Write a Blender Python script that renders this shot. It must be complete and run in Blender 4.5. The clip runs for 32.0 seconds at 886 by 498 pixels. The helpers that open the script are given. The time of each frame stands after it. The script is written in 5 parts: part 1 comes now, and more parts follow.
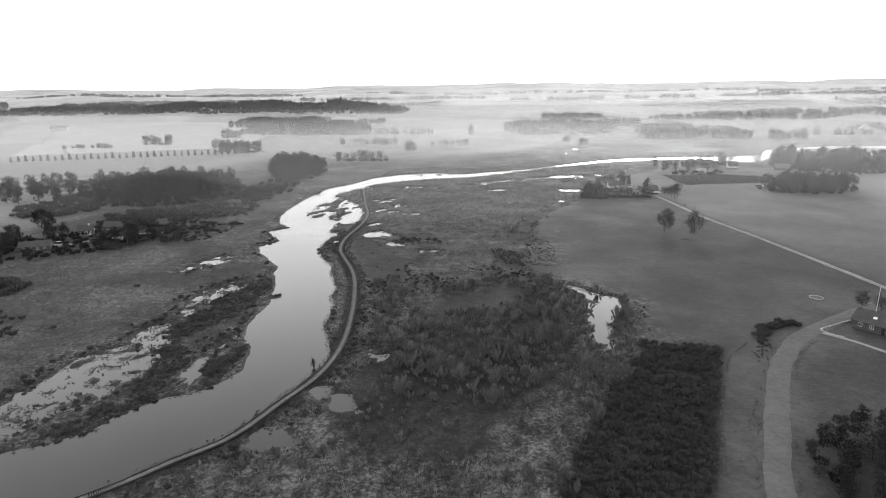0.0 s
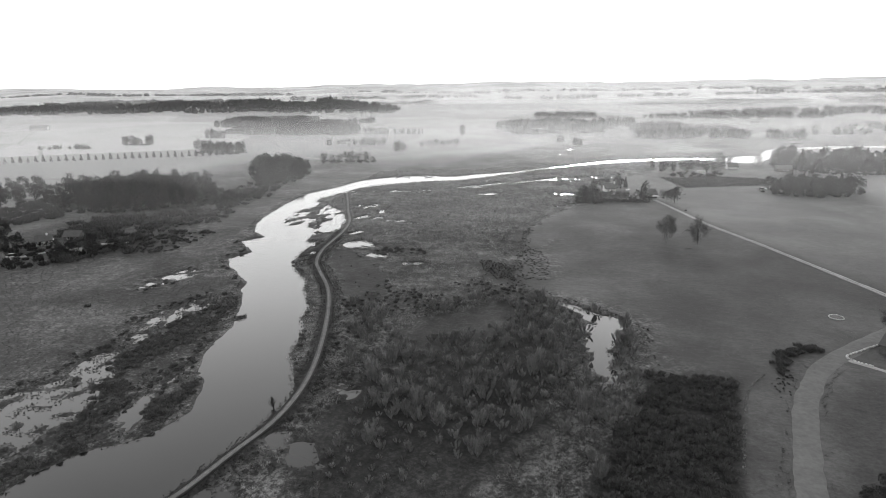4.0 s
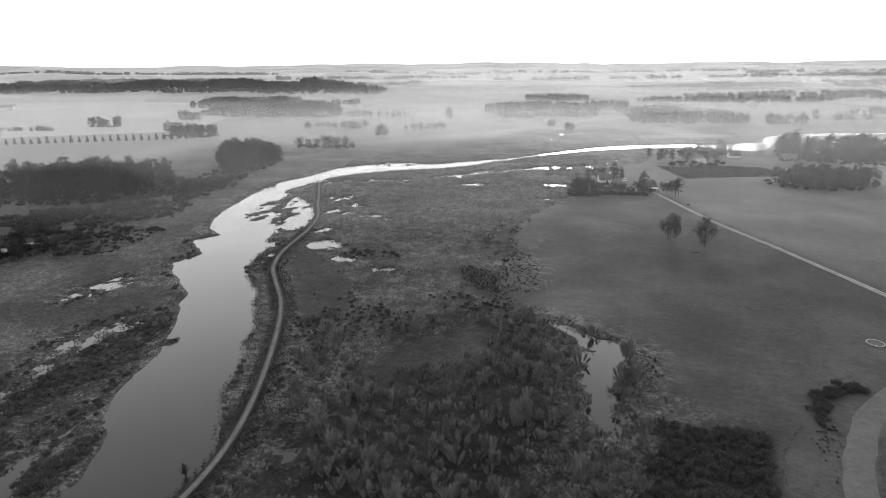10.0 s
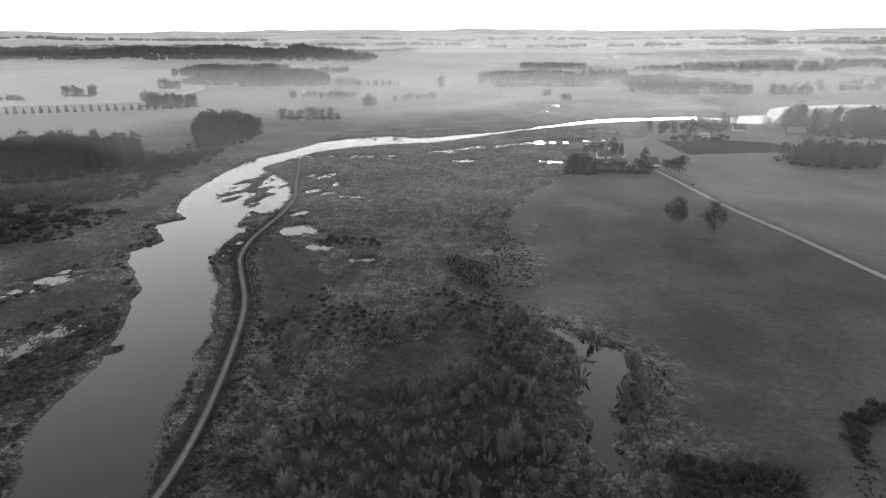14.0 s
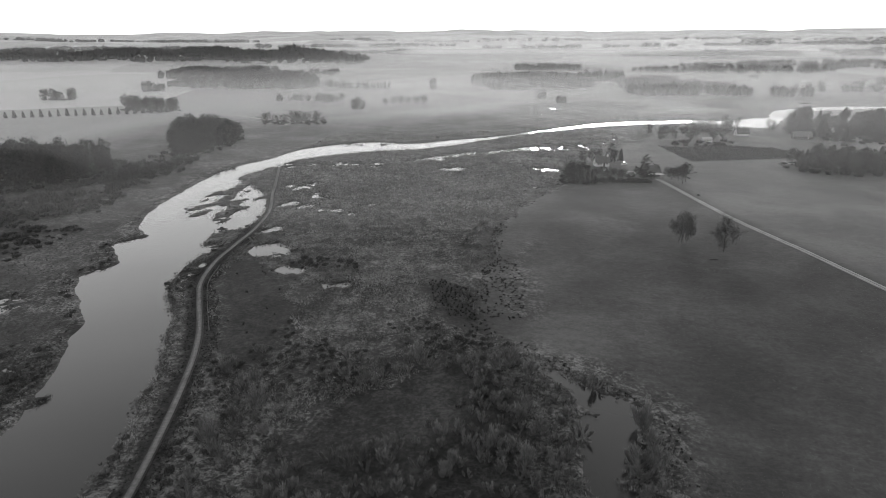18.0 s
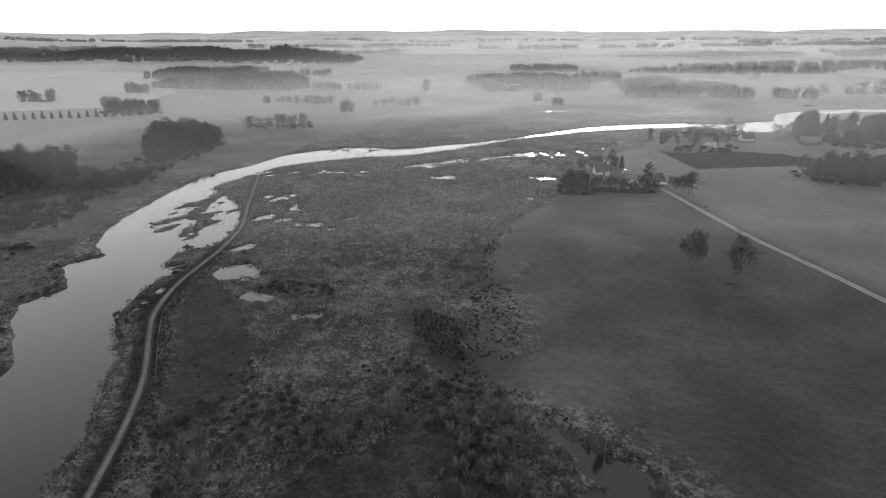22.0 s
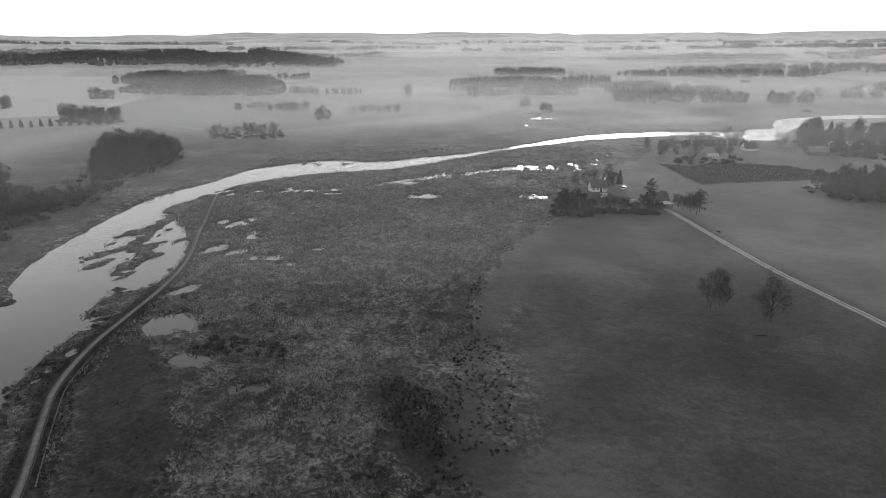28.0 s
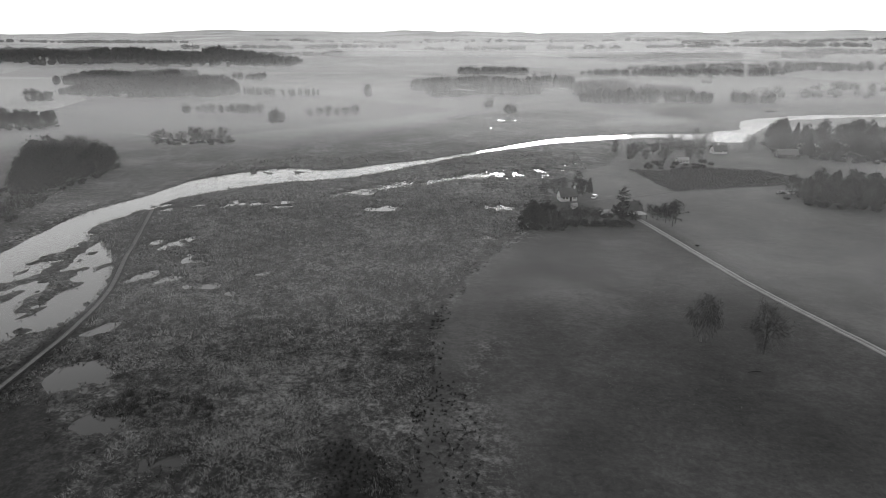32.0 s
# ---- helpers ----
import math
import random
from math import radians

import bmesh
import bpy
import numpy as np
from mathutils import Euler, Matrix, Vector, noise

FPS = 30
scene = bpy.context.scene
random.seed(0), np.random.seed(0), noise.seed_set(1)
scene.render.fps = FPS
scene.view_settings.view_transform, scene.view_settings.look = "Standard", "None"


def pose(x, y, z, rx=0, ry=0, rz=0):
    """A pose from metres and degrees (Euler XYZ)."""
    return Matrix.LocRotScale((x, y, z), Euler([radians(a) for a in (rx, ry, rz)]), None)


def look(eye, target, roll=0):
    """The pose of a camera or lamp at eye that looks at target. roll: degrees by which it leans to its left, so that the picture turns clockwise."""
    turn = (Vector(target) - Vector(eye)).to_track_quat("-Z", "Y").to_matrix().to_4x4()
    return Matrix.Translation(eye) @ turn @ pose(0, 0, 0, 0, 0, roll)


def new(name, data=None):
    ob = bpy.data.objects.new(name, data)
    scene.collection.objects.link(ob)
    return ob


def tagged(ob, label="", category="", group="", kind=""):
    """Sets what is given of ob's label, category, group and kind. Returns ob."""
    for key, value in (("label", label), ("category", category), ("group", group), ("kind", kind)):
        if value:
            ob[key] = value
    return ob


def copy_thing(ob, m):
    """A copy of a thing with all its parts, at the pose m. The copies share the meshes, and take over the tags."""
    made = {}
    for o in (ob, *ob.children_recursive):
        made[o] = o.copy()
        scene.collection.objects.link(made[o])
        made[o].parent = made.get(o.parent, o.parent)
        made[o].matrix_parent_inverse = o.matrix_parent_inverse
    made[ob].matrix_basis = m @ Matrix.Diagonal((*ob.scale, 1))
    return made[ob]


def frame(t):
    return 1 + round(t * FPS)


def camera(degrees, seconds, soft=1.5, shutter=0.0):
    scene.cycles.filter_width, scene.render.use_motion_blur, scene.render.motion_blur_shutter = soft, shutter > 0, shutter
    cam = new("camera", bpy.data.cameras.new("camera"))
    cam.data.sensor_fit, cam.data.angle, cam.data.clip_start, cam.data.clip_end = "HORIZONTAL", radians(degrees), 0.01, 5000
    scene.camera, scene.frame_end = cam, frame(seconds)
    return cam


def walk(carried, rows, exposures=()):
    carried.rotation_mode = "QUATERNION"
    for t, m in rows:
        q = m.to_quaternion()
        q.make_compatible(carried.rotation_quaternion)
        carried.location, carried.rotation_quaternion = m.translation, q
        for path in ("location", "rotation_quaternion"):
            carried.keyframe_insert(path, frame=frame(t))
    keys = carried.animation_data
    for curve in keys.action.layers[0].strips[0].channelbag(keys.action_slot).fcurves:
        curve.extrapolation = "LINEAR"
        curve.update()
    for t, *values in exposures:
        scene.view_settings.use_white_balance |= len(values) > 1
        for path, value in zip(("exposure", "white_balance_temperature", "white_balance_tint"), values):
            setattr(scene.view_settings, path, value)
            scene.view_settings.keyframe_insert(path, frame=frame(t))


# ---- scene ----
cam = camera(72.9, 32.0, soft=0.5)

PATH = [
    (0, (0.556, -2.827, 76.37), (0.194, -0.938, 75.823), -0.8),
    (1, (0.3, 2.622, 76.26), (-0.058, 4.512, 75.711), -0.6),
    (2, (0.146, 8.13, 76.141), (-0.207, 10.021, 75.592), -0.6),
    (3, (0.184, 13.581, 76.045), (-0.163, 15.472, 75.495), -0.7),
    (3.5, (0.223, 16.341, 76.019), (-0.121, 18.233, 75.468), -0.8),
    (5.5, (0.46, 27.619, 75.72), (0.127, 29.512, 75.167), -0.7),
    (6, (0.471, 30.468, 75.672), (0.141, 32.361, 75.118), -0.7),
    (7, (0.47, 36.019, 75.487), (0.145, 37.913, 74.934), -0.6),
    (8, (0.371, 41.37, 75.304), (0.053, 43.265, 74.749), -0.5),
    (8.5, (0.345, 44.083, 75.228), (0.029, 45.977, 74.669), -0.6),
    (9, (0.348, 46.896, 75.148), (0.035, 48.786, 74.574), -0.5),
    (9.5, (0.317, 49.698, 75.081), (0.007, 51.583, 74.49), -0.5),
    (10, (0.242, 52.379, 75.019), (-0.065, 54.259, 74.41), -0.4),
    (11, (0.095, 57.667, 74.908), (-0.204, 59.537, 74.265), -0.3),
    (12, (0.0, 63.158, 74.796), (-0.293, 65.017, 74.119), -0.2),
    (12.5, (-0.019, 65.922, 74.759), (-0.309, 67.776, 74.066), -0.2),
    (13, (-0.017, 68.721, 74.727), (-0.304, 70.57, 74.023), -0.3),
    (13.5, (-0.028, 71.473, 74.713), (-0.312, 73.323, 74.008), -0.2),
    (14, (0.012, 74.224, 74.685), (-0.271, 76.074, 73.981), -0.2),
    (14.5, (0.091, 76.896, 74.618), (-0.19, 78.746, 73.914), -0.3),
    (16.5, (0.518, 87.846, 74.153), (0.242, 89.698, 73.451), -0.3),
    (17, (0.59, 90.599, 74.11), (0.316, 92.452, 73.407), -0.4),
    (18, (0.592, 95.98, 74.023), (0.322, 97.833, 73.322), -0.3),
    (19, (0.631, 101.38, 73.878), (0.365, 103.234, 73.177), -0.3),
    (20, (0.519, 106.717, 73.703), (0.257, 108.571, 73.002), -0.3),
    (21, (0.514, 112.065, 73.516), (0.256, 113.921, 72.816), -0.3),
    (22, (0.641, 117.447, 73.409), (0.384, 119.303, 72.708), -0.2),
    (23, (0.718, 123.145, 73.431), (0.463, 125.002, 72.733), -0.2),
    (24, (0.397, 128.804, 73.402), (0.144, 130.662, 72.704), -0.2),
    (25, (-0.087, 134.261, 73.356), (-0.338, 136.12, 72.66), -0.1),
    (25.5, (-0.321, 136.969, 73.348), (-0.569, 138.828, 72.651), -0.1),
    (27.5, (-1.061, 147.721, 73.307), (-1.286, 149.582, 72.611), -0.2),
    (28, (-1.136, 150.417, 73.31), (-1.348, 152.28, 72.615), -0.2),
    (29, (-1.046, 155.681, 73.232), (-1.232, 157.547, 72.536), -0.2),
    (30, (-0.935, 160.864, 73.148), (-1.096, 162.732, 72.451), -0.3),
    (31, (-0.894, 166.179, 73.181), (-1.022, 168.049, 72.484), -0.2),
    (32, (-1.021, 171.76, 73.29), (-1.121, 173.631, 72.591), -0.0),
]
walk(cam, [(t, look(eye, target, roll)) for t, eye, target, roll in PATH], [(0, 0.64), (6, 0.59), (9, 0.5), (13, 0.36), (19, 0.2), (25, 0.1), (32, 0.04)])

scene.cycles.transparent_max_bounces = 24

# world: pale sky in black and white, low veiled sun ahead of the flight
SUN_ELEV, SUN_AZ = radians(9.0), radians(7.0)  # azimuth from +y towards +x
world = bpy.data.worlds.new("sky")
scene.world = world
world.use_nodes = True
wn, wl = world.node_tree.nodes, world.node_tree.links
wn.clear()
w_out, w_bg = wn.new("ShaderNodeOutputWorld"), wn.new("ShaderNodeBackground")
w_sky, w_bw = wn.new("ShaderNodeTexSky"), wn.new("ShaderNodeRGBToBW")
w_co, w_sep = wn.new("ShaderNodeTexCoord"), wn.new("ShaderNodeSeparateXYZ")
w_max, w_com = wn.new("ShaderNodeMath"), wn.new("ShaderNodeCombineXYZ")
w_sky.sky_type, w_sky.sun_disc = "NISHITA", False
w_sky.sun_elevation, w_sky.sun_rotation = SUN_ELEV, SUN_AZ
w_sky.altitude, w_sky.air_density, w_sky.dust_density = 50, 1.0, 1.5
w_max.operation, w_max.inputs[1].default_value = "MAXIMUM", 0.025
wl.new(w_co.outputs["Generated"], w_sep.inputs[0])
wl.new(w_sep.outputs["X"], w_com.inputs["X"])
wl.new(w_sep.outputs["Y"], w_com.inputs["Y"])
wl.new(w_sep.outputs["Z"], w_max.inputs[0])
wl.new(w_max.outputs[0], w_com.inputs["Z"])
wl.new(w_com.outputs[0], w_sky.inputs["Vector"])
wl.new(w_sky.outputs[0], w_bw.inputs[0])
# a bright even veil of high haze over the clear sky
w_veil = wn.new("ShaderNodeMix")
w_veil.data_type = "RGBA"
w_veil.inputs[0].default_value = 0.8
w_grad = wn.new("ShaderNodeMapRange")
w_grad.inputs["From Min"].default_value, w_grad.inputs["From Max"].default_value = 0.0, 1.0
w_grad.inputs["To Min"].default_value, w_grad.inputs["To Max"].default_value = 8.8, 3.7
w_grad.interpolation_type = "SMOOTHSTEP"
wl.new(w_sep.outputs["Z"], w_grad.inputs["Value"])
# the haze glows wide around the low sun
w_low, w_ahead, w_rise = (wn.new("ShaderNodeMapRange") for k in range(3))
w_glow, w_lift, w_add = (wn.new("ShaderNodeMath") for k in range(3))
w_glow.operation, w_lift.operation, w_add.operation = "MULTIPLY", "MULTIPLY", "ADD"
for node, lo, hi, top, socket in ((w_low, 0.7, 0.2, 7.0, "Z"), (w_ahead, 0.0, 0.7, 1.0, "Y"), (w_rise, 0.0, 0.3, 1.0, "Z")):
    node.interpolation_type = "SMOOTHSTEP"
    node.inputs["From Min"].default_value, node.inputs["From Max"].default_value = lo, hi
    node.inputs["To Min"].default_value, node.inputs["To Max"].default_value = 0.0, top
    wl.new(w_sep.outputs[socket], node.inputs["Value"])
wl.new(w_low.outputs[0], w_glow.inputs[0])
wl.new(w_ahead.outputs[0], w_glow.inputs[1])
wl.new(w_grad.outputs[0], w_add.inputs[0])
wl.new(w_glow.outputs[0], w_lift.inputs[0])
wl.new(w_rise.outputs[0], w_lift.inputs[1])
wl.new(w_lift.outputs[0], w_add.inputs[1])
wl.new(w_add.outputs[0], w_veil.inputs[7])
wl.new(w_bw.outputs[0], w_veil.inputs[6])
wl.new(w_veil.outputs[2], w_bg.inputs["Color"])
w_bg.inputs["Strength"].default_value = 0.15
wl.new(w_bg.outputs[0], w_out.inputs[0])

sun = new("sun", bpy.data.lights.new("sun", "SUN"))
sun.data.energy, sun.data.angle, sun.data.color = 1.1, radians(14), (1, 1, 1)
sun.matrix_world = look((0, 0, 400), (-100 * math.sin(SUN_AZ), -100 * math.cos(SUN_AZ), 400 - 100 * math.tan(SUN_ELEV)))
tagged(sun, "low veiled sun behind the haze", "sun", kind="structure")


# ---- materials ----
def nodes_of(name, rough, spec=0.3):
    m = bpy.data.materials.new(name)
    m.use_nodes = True
    nt = m.node_tree
    bs = nt.nodes["Principled BSDF"]
    bs.inputs["Roughness"].default_value = rough
    bs.inputs["Specular IOR Level"].default_value = spec
    return m, nt, bs


def noise_node(nt, co, scale, detail=3.0, rough=0.55, distort=0.0):
    n = nt.nodes.new("ShaderNodeTexNoise")
    n.inputs["Scale"].default_value, n.inputs["Detail"].default_value = scale, detail
    n.inputs["Roughness"].default_value, n.inputs["Distortion"].default_value = rough, distort
    nt.links.new(co, n.inputs["Vector"])
    return n.outputs["Fac"]


def ramp(nt, fac, *stops):
    r = nt.nodes.new("ShaderNodeValToRGB")
    stops, els = sorted(stops), r.color_ramp.elements
    while len(els) < len(stops):
        els.new(0.5)
    for k, (p, v) in enumerate(stops):
        els[k].position, els[k].color = p, (v, v, v, 1)
    nt.links.new(fac, r.inputs[0])
    return r.outputs[0]


def math_node(nt, op, a, b):
    m = nt.nodes.new("ShaderNodeMath")
    m.operation = op
    for k, v in enumerate((a, b)):
        if isinstance(v, (int, float)):
            m.inputs[k].default_value = v
        else:
            nt.links.new(v, m.inputs[k])
    return m.outputs[0]


def mix_grey(nt, fac, a, b):
    m = nt.nodes.new("ShaderNodeMix")
    m.data_type = "FLOAT"
    for k, v in ((0, fac), (2, a), (3, b)):
        if isinstance(v, (int, float)):
            m.inputs[k].default_value = v
        else:
            nt.links.new(v, m.inputs[k])
    return m.outputs[0]


def bump_to(nt, bs, height, strength, dist):
    b = nt.nodes.new("ShaderNodeBump")
    b.inputs["Strength"].default_value, b.inputs["Distance"].default_value = strength, dist
    nt.links.new(height, b.inputs["Height"])
    nt.links.new(b.outputs[0], bs.inputs["Normal"])


def plain_mat(name, lo, hi, scale=3.0, rough=0.8, spec=0.2, vary="", amount=0.35, bump=0.3, dist=0.03):
    """Grey surface with grain, stains and, by object or island, some variation."""
    m, nt, bs = nodes_of(name, rough, spec)
    co = nt.nodes.new("ShaderNodeTexCoord").outputs["Object"]
    fine, wide = noise_node(nt, co, scale, 4), noise_node(nt, co, scale * 0.13, 2)
    both = math_node(nt, "ADD", math_node(nt, "MULTIPLY", fine, 0.6), math_node(nt, "MULTIPLY", wide, 0.4))
    val = ramp(nt, both, (0.3, lo), (0.7, hi))
    if vary:
        r = nt.nodes.new("ShaderNodeObjectInfo").outputs["Random"] if vary == "object" else nt.nodes.new("ShaderNodeNewGeometry").outputs["Random Per Island"]
        val = math_node(nt, "MULTIPLY", val, math_node(nt, "ADD", 1 - amount, math_node(nt, "MULTIPLY", r, 2 * amount)))
    nt.links.new(val, bs.inputs["Base Color"])
    if bump:
        bump_to(nt, bs, fine, bump, dist)
    return m


def ground_mat():
    """Wet meadow, farmed field, darkened ground and gravel, mixed by the zones of the ground."""
    m, nt, bs = nodes_of("ground_surface", 0.9, 0.1)
    bs.inputs["Sheen Weight"].default_value, bs.inputs["Sheen Roughness"].default_value = 0.05, 0.5
    co = nt.nodes.new("ShaderNodeTexCoord").outputs["Object"]
    at = nt.nodes.new("ShaderNodeVertexColor")
    at.layer_name = "zone"
    sep = nt.nodes.new("ShaderNodeSeparateColor")
    nt.links.new(at.outputs["Color"], sep.inputs[0])
    fine, mid, wide = noise_node(nt, co, 1.25, 4, 0.7), noise_node(nt, co, 0.26, 3, 0.6, 0.6), noise_node(nt, co, 0.035, 3, 0.5, 0.4)
    mix3 = math_node(nt, "ADD", math_node(nt, "MULTIPLY", fine, 0.5), math_node(nt, "ADD", math_node(nt, "MULTIPLY", mid, 0.3), math_node(nt, "MULTIPLY", wide, 0.2)))
    marsh = ramp(nt, mix3, (0.38, 0.006), (0.62, 0.19), (0.5, 0.04))
    # stretched along the mowing direction of the field
    mp = nt.nodes.new("ShaderNodeMapping")
    mp.inputs["Rotation"].default_value, mp.inputs["Scale"].default_value = (0, 0, radians(28)), (0.75, 1.3, 1)
    nt.links.new(co, mp.inputs["Vector"])
    stripe = noise_node(nt, mp.outputs[0], 0.4, 6, 0.68, 0.5)
    fsum = math_node(nt, "ADD", math_node(nt, "MULTIPLY", stripe, 0.28), math_node(nt, "ADD", math_node(nt, "MULTIPLY", wide, 0.47), math_node(nt, "MULTIPLY", fine, 0.25)))
    field = ramp(nt, fsum, (0.39, 0.03), (0.61, 0.088), (0.5, 0.052))
    vor = nt.nodes.new("ShaderNodeTexVoronoi")
    vor.inputs["Scale"].default_value = 0.0042
    nt.links.new(co, vor.inputs["Vector"])
    bw = nt.nodes.new("ShaderNodeRGBToBW")
    nt.links.new(vor.outputs["Color"], bw.inputs[0])
    # plots differ at random; distant haze is put into their overall paleness
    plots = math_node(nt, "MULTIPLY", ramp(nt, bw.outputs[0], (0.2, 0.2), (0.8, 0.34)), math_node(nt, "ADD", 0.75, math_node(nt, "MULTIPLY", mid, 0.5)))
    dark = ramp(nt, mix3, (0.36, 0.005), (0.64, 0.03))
    val = mix_grey(nt, sep.outputs["Red"], field, marsh)
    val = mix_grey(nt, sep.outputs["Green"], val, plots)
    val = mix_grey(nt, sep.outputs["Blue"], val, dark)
    nt.links.new(val, bs.inputs["Base Color"])
    bump_to(nt, bs, mix3, 0.45, 0.25)
    return m


def water_mat():
    m, nt, bs = nodes_of("still_water", 0.1, 0.65)
    bs.inputs["IOR"].default_value = 1.35
    co = nt.nodes.new("ShaderNodeTexCoord").outputs["Object"]
    wide = noise_node(nt, co, 0.03, 3, 0.5, 0.5)
    nt.links.new(ramp(nt, wide, (0.3, 0.01), (0.7, 0.024)), bs.inputs["Base Color"])
    nt.links.new(ramp(nt, wide, (0.35, 0.04), (0.65, 0.09)), bs.inputs["Roughness"])
    bump_to(nt, bs, wide, 0.02, 0.3)
    return m


def mist_mat(name, amount, axis_lo, axis_hi, scale, stretch, low=0.3, high=0.7, top=0.0, valley=()):
    """Thin fog lit by sky and sun: mostly clear, scattering where it thickens. axis_lo and axis_hi: where it sets in
    along the sheet's y or height. valley: x at which it thins out, x at which it lies full, and its share on the higher
    ground; the denser middle also imitates mist glowing towards the sun.
    """
    m = bpy.data.materials.new(name)
    m.use_nodes = True
    nt = m.node_tree
    nt.nodes.clear()
    out, mix = nt.nodes.new("ShaderNodeOutputMaterial"), nt.nodes.new("ShaderNodeMixShader")
    clear, dif, tra = (nt.nodes.new("ShaderNodeBsdf" + k) for k in ("Transparent", "Diffuse", "Translucent"))
    add = nt.nodes.new("ShaderNodeMixShader")
    dif.inputs[0].default_value = tra.inputs[0].default_value = (0.95, 0.95, 0.95, 1)
    add.inputs[0].default_value = 0.5
    co = nt.nodes.new("ShaderNodeTexCoord").outputs["Object"]
    sep = nt.nodes.new("ShaderNodeSeparateXYZ")
    nt.links.new(co, sep.inputs[0])
    mp = nt.nodes.new("ShaderNodeMapping")
    mp.inputs["Scale"].default_value = stretch
    nt.links.new(co, mp.inputs["Vector"])
    n = noise_node(nt, mp.outputs[0], scale, 4, 0.5, 0.3)
    patch = ramp(nt, n, (low, 0.0), (high, 1.0))
    mr = nt.nodes.new("ShaderNodeMapRange")
    mr.interpolation_type = "SMOOTHSTEP"
    nt.links.new(sep.outputs["Z" if top else "Y"], mr.inputs["Value"])
    mr.inputs["From Min"].default_value, mr.inputs["From Max"].default_value = axis_lo, axis_hi
    fac = math_node(nt, "MULTIPLY", math_node(nt, "MULTIPLY", patch, mr.outputs[0]), amount)
    if top:
        mt = nt.nodes.new("ShaderNodeMapRange")
        mt.interpolation_type = "SMOOTHSTEP"
        nt.links.new(sep.outputs["Z"], mt.inputs["Value"])
        mt.inputs["From Min"].default_value, mt.inputs["From Max"].default_value = top, axis_hi
        fac = math_node(nt, "MULTIPLY", fac, mt.outputs[0])
    if valley:
        mv = nt.nodes.new("ShaderNodeMapRange")
        mv.interpolation_type = "SMOOTHSTEP"
        nt.links.new(sep.outputs["X"], mv.inputs["Value"])
        mv.inputs["From Min"].default_value, mv.inputs["From Max"].default_value, mv.inputs["To Min"].default_value = valley
        fac = math_node(nt, "MULTIPLY", fac, mv.outputs[0])
    nt.links.new(fac, mix.inputs[0])
    nt.links.new(dif.outputs[0], add.inputs[1])
    nt.links.new(tra.outputs[0], add.inputs[2])
    nt.links.new(clear.outputs[0], mix.inputs[1])
    nt.links.new(add.outputs[0], mix.inputs[2])
    nt.links.new(mix.outputs[0], out.inputs[0])
    return m


M_GROUND, M_WATER = ground_mat(), water_mat()
M_REED = plain_mat("dry_reed", 0.05, 0.31, 0.3, 0.8, 0.2, "island", 0.5, 0)
M_SEDGE = plain_mat("dark_sedge", 0.022, 0.075, 0.8, 0.9, 0.1, "island", 0.5, 0)
M_SCRUB = plain_mat("bare_willow_twigs", 0.085, 0.22, 1.0, 0.9, 0.1, "island", 0.35, 0)
M_STRIP = plain_mat("bank_thicket_twigs", 0.055, 0.13, 1.0, 0.9, 0.1, "island", 0.4, 0)
M_LOW = plain_mat("low_twigs", 0.04, 0.10, 1.0, 0.9, 0.1, "island", 0.35, 0)
M_BRAMBLE = plain_mat("dark_bramble", 0.008, 0.036, 1.0, 0.9, 0.1, "island", 0.5, 0)
M_GRASS = plain_mat("field_grass", 0.065, 0.13, 0.15, 0.9, 0.1, "island", 0.4, 0)
M_LEAF = plain_mat("evergreen_foliage", 0.018, 0.05, 0.6, 0.85, 0.15, "object", 0.3, 0)
M_TWIG = plain_mat("bare_twigs", 0.018, 0.042, 0.8, 0.9, 0.1, "object", 0.3, 0)
M_PALE_TWIG = plain_mat("pale_fine_twigs", 0.065, 0.15, 0.8, 0.9, 0.1, "island", 0.4, 0)
M_BARK = plain_mat("rough_bark", 0.03, 0.08, 3.0, 0.95, 0.1, "object", 0.25, 0.8, 0.03)
M_BIRCH = plain_mat("pale_birch_bark", 0.08, 0.25, 4.0, 0.85, 0.2, "object", 0.2, 0.5, 0.02)
M_WOODS = plain_mat("far_wood_foliage", 0.018, 0.035, 0.05, 0.95, 0.05, "island", 0.12, 0)
M_PLANK = plain_mat("weathered_plank", 0.10, 0.17, 1.2, 0.85, 0.2, "island", 0.1, 0.4, 0.01)
M_BEAM = plain_mat("dark_timber", 0.014, 0.035, 3.0, 0.8, 0.2, "", 0, 0.4, 0.01)
M_GRAVEL = plain_mat("gravel", 0.2, 0.32, 2.2, 0.95, 0.1, "", 0, 0.6, 0.05)
M_DRIVE = plain_mat("worn_gravel_drive", 0.085, 0.14, 0.9, 0.95, 0.1, "", 0, 0.6, 0.05)
M_WHITE = plain_mat("whitewashed_wall", 0.45, 0.65, 2.0, 0.8, 0.2, "", 0, 0.2, 0.01)
M_BRICK = plain_mat("dark_brick_wall", 0.06, 0.12, 6.0, 0.85, 0.2, "", 0, 0.5, 0.01)
M_TAR = plain_mat("black_tarred_boards", 0.02, 0.05, 5.0, 0.8, 0.2, "", 0, 0.4, 0.01)
M_ROOF = plain_mat("dark_roof_tiles", 0.04, 0.09, 4.0, 0.75, 0.3, "", 0, 0.5, 0.02)
M_PALE_ROOF = plain_mat("pale_sheet_roof", 0.2, 0.34, 2.0, 0.6, 0.3, "", 0, 0.2, 0.01)
M_THATCH = plain_mat("weathered_thatch", 0.10, 0.18, 4.0, 0.95, 0.1, "", 0, 0.7, 0.03)
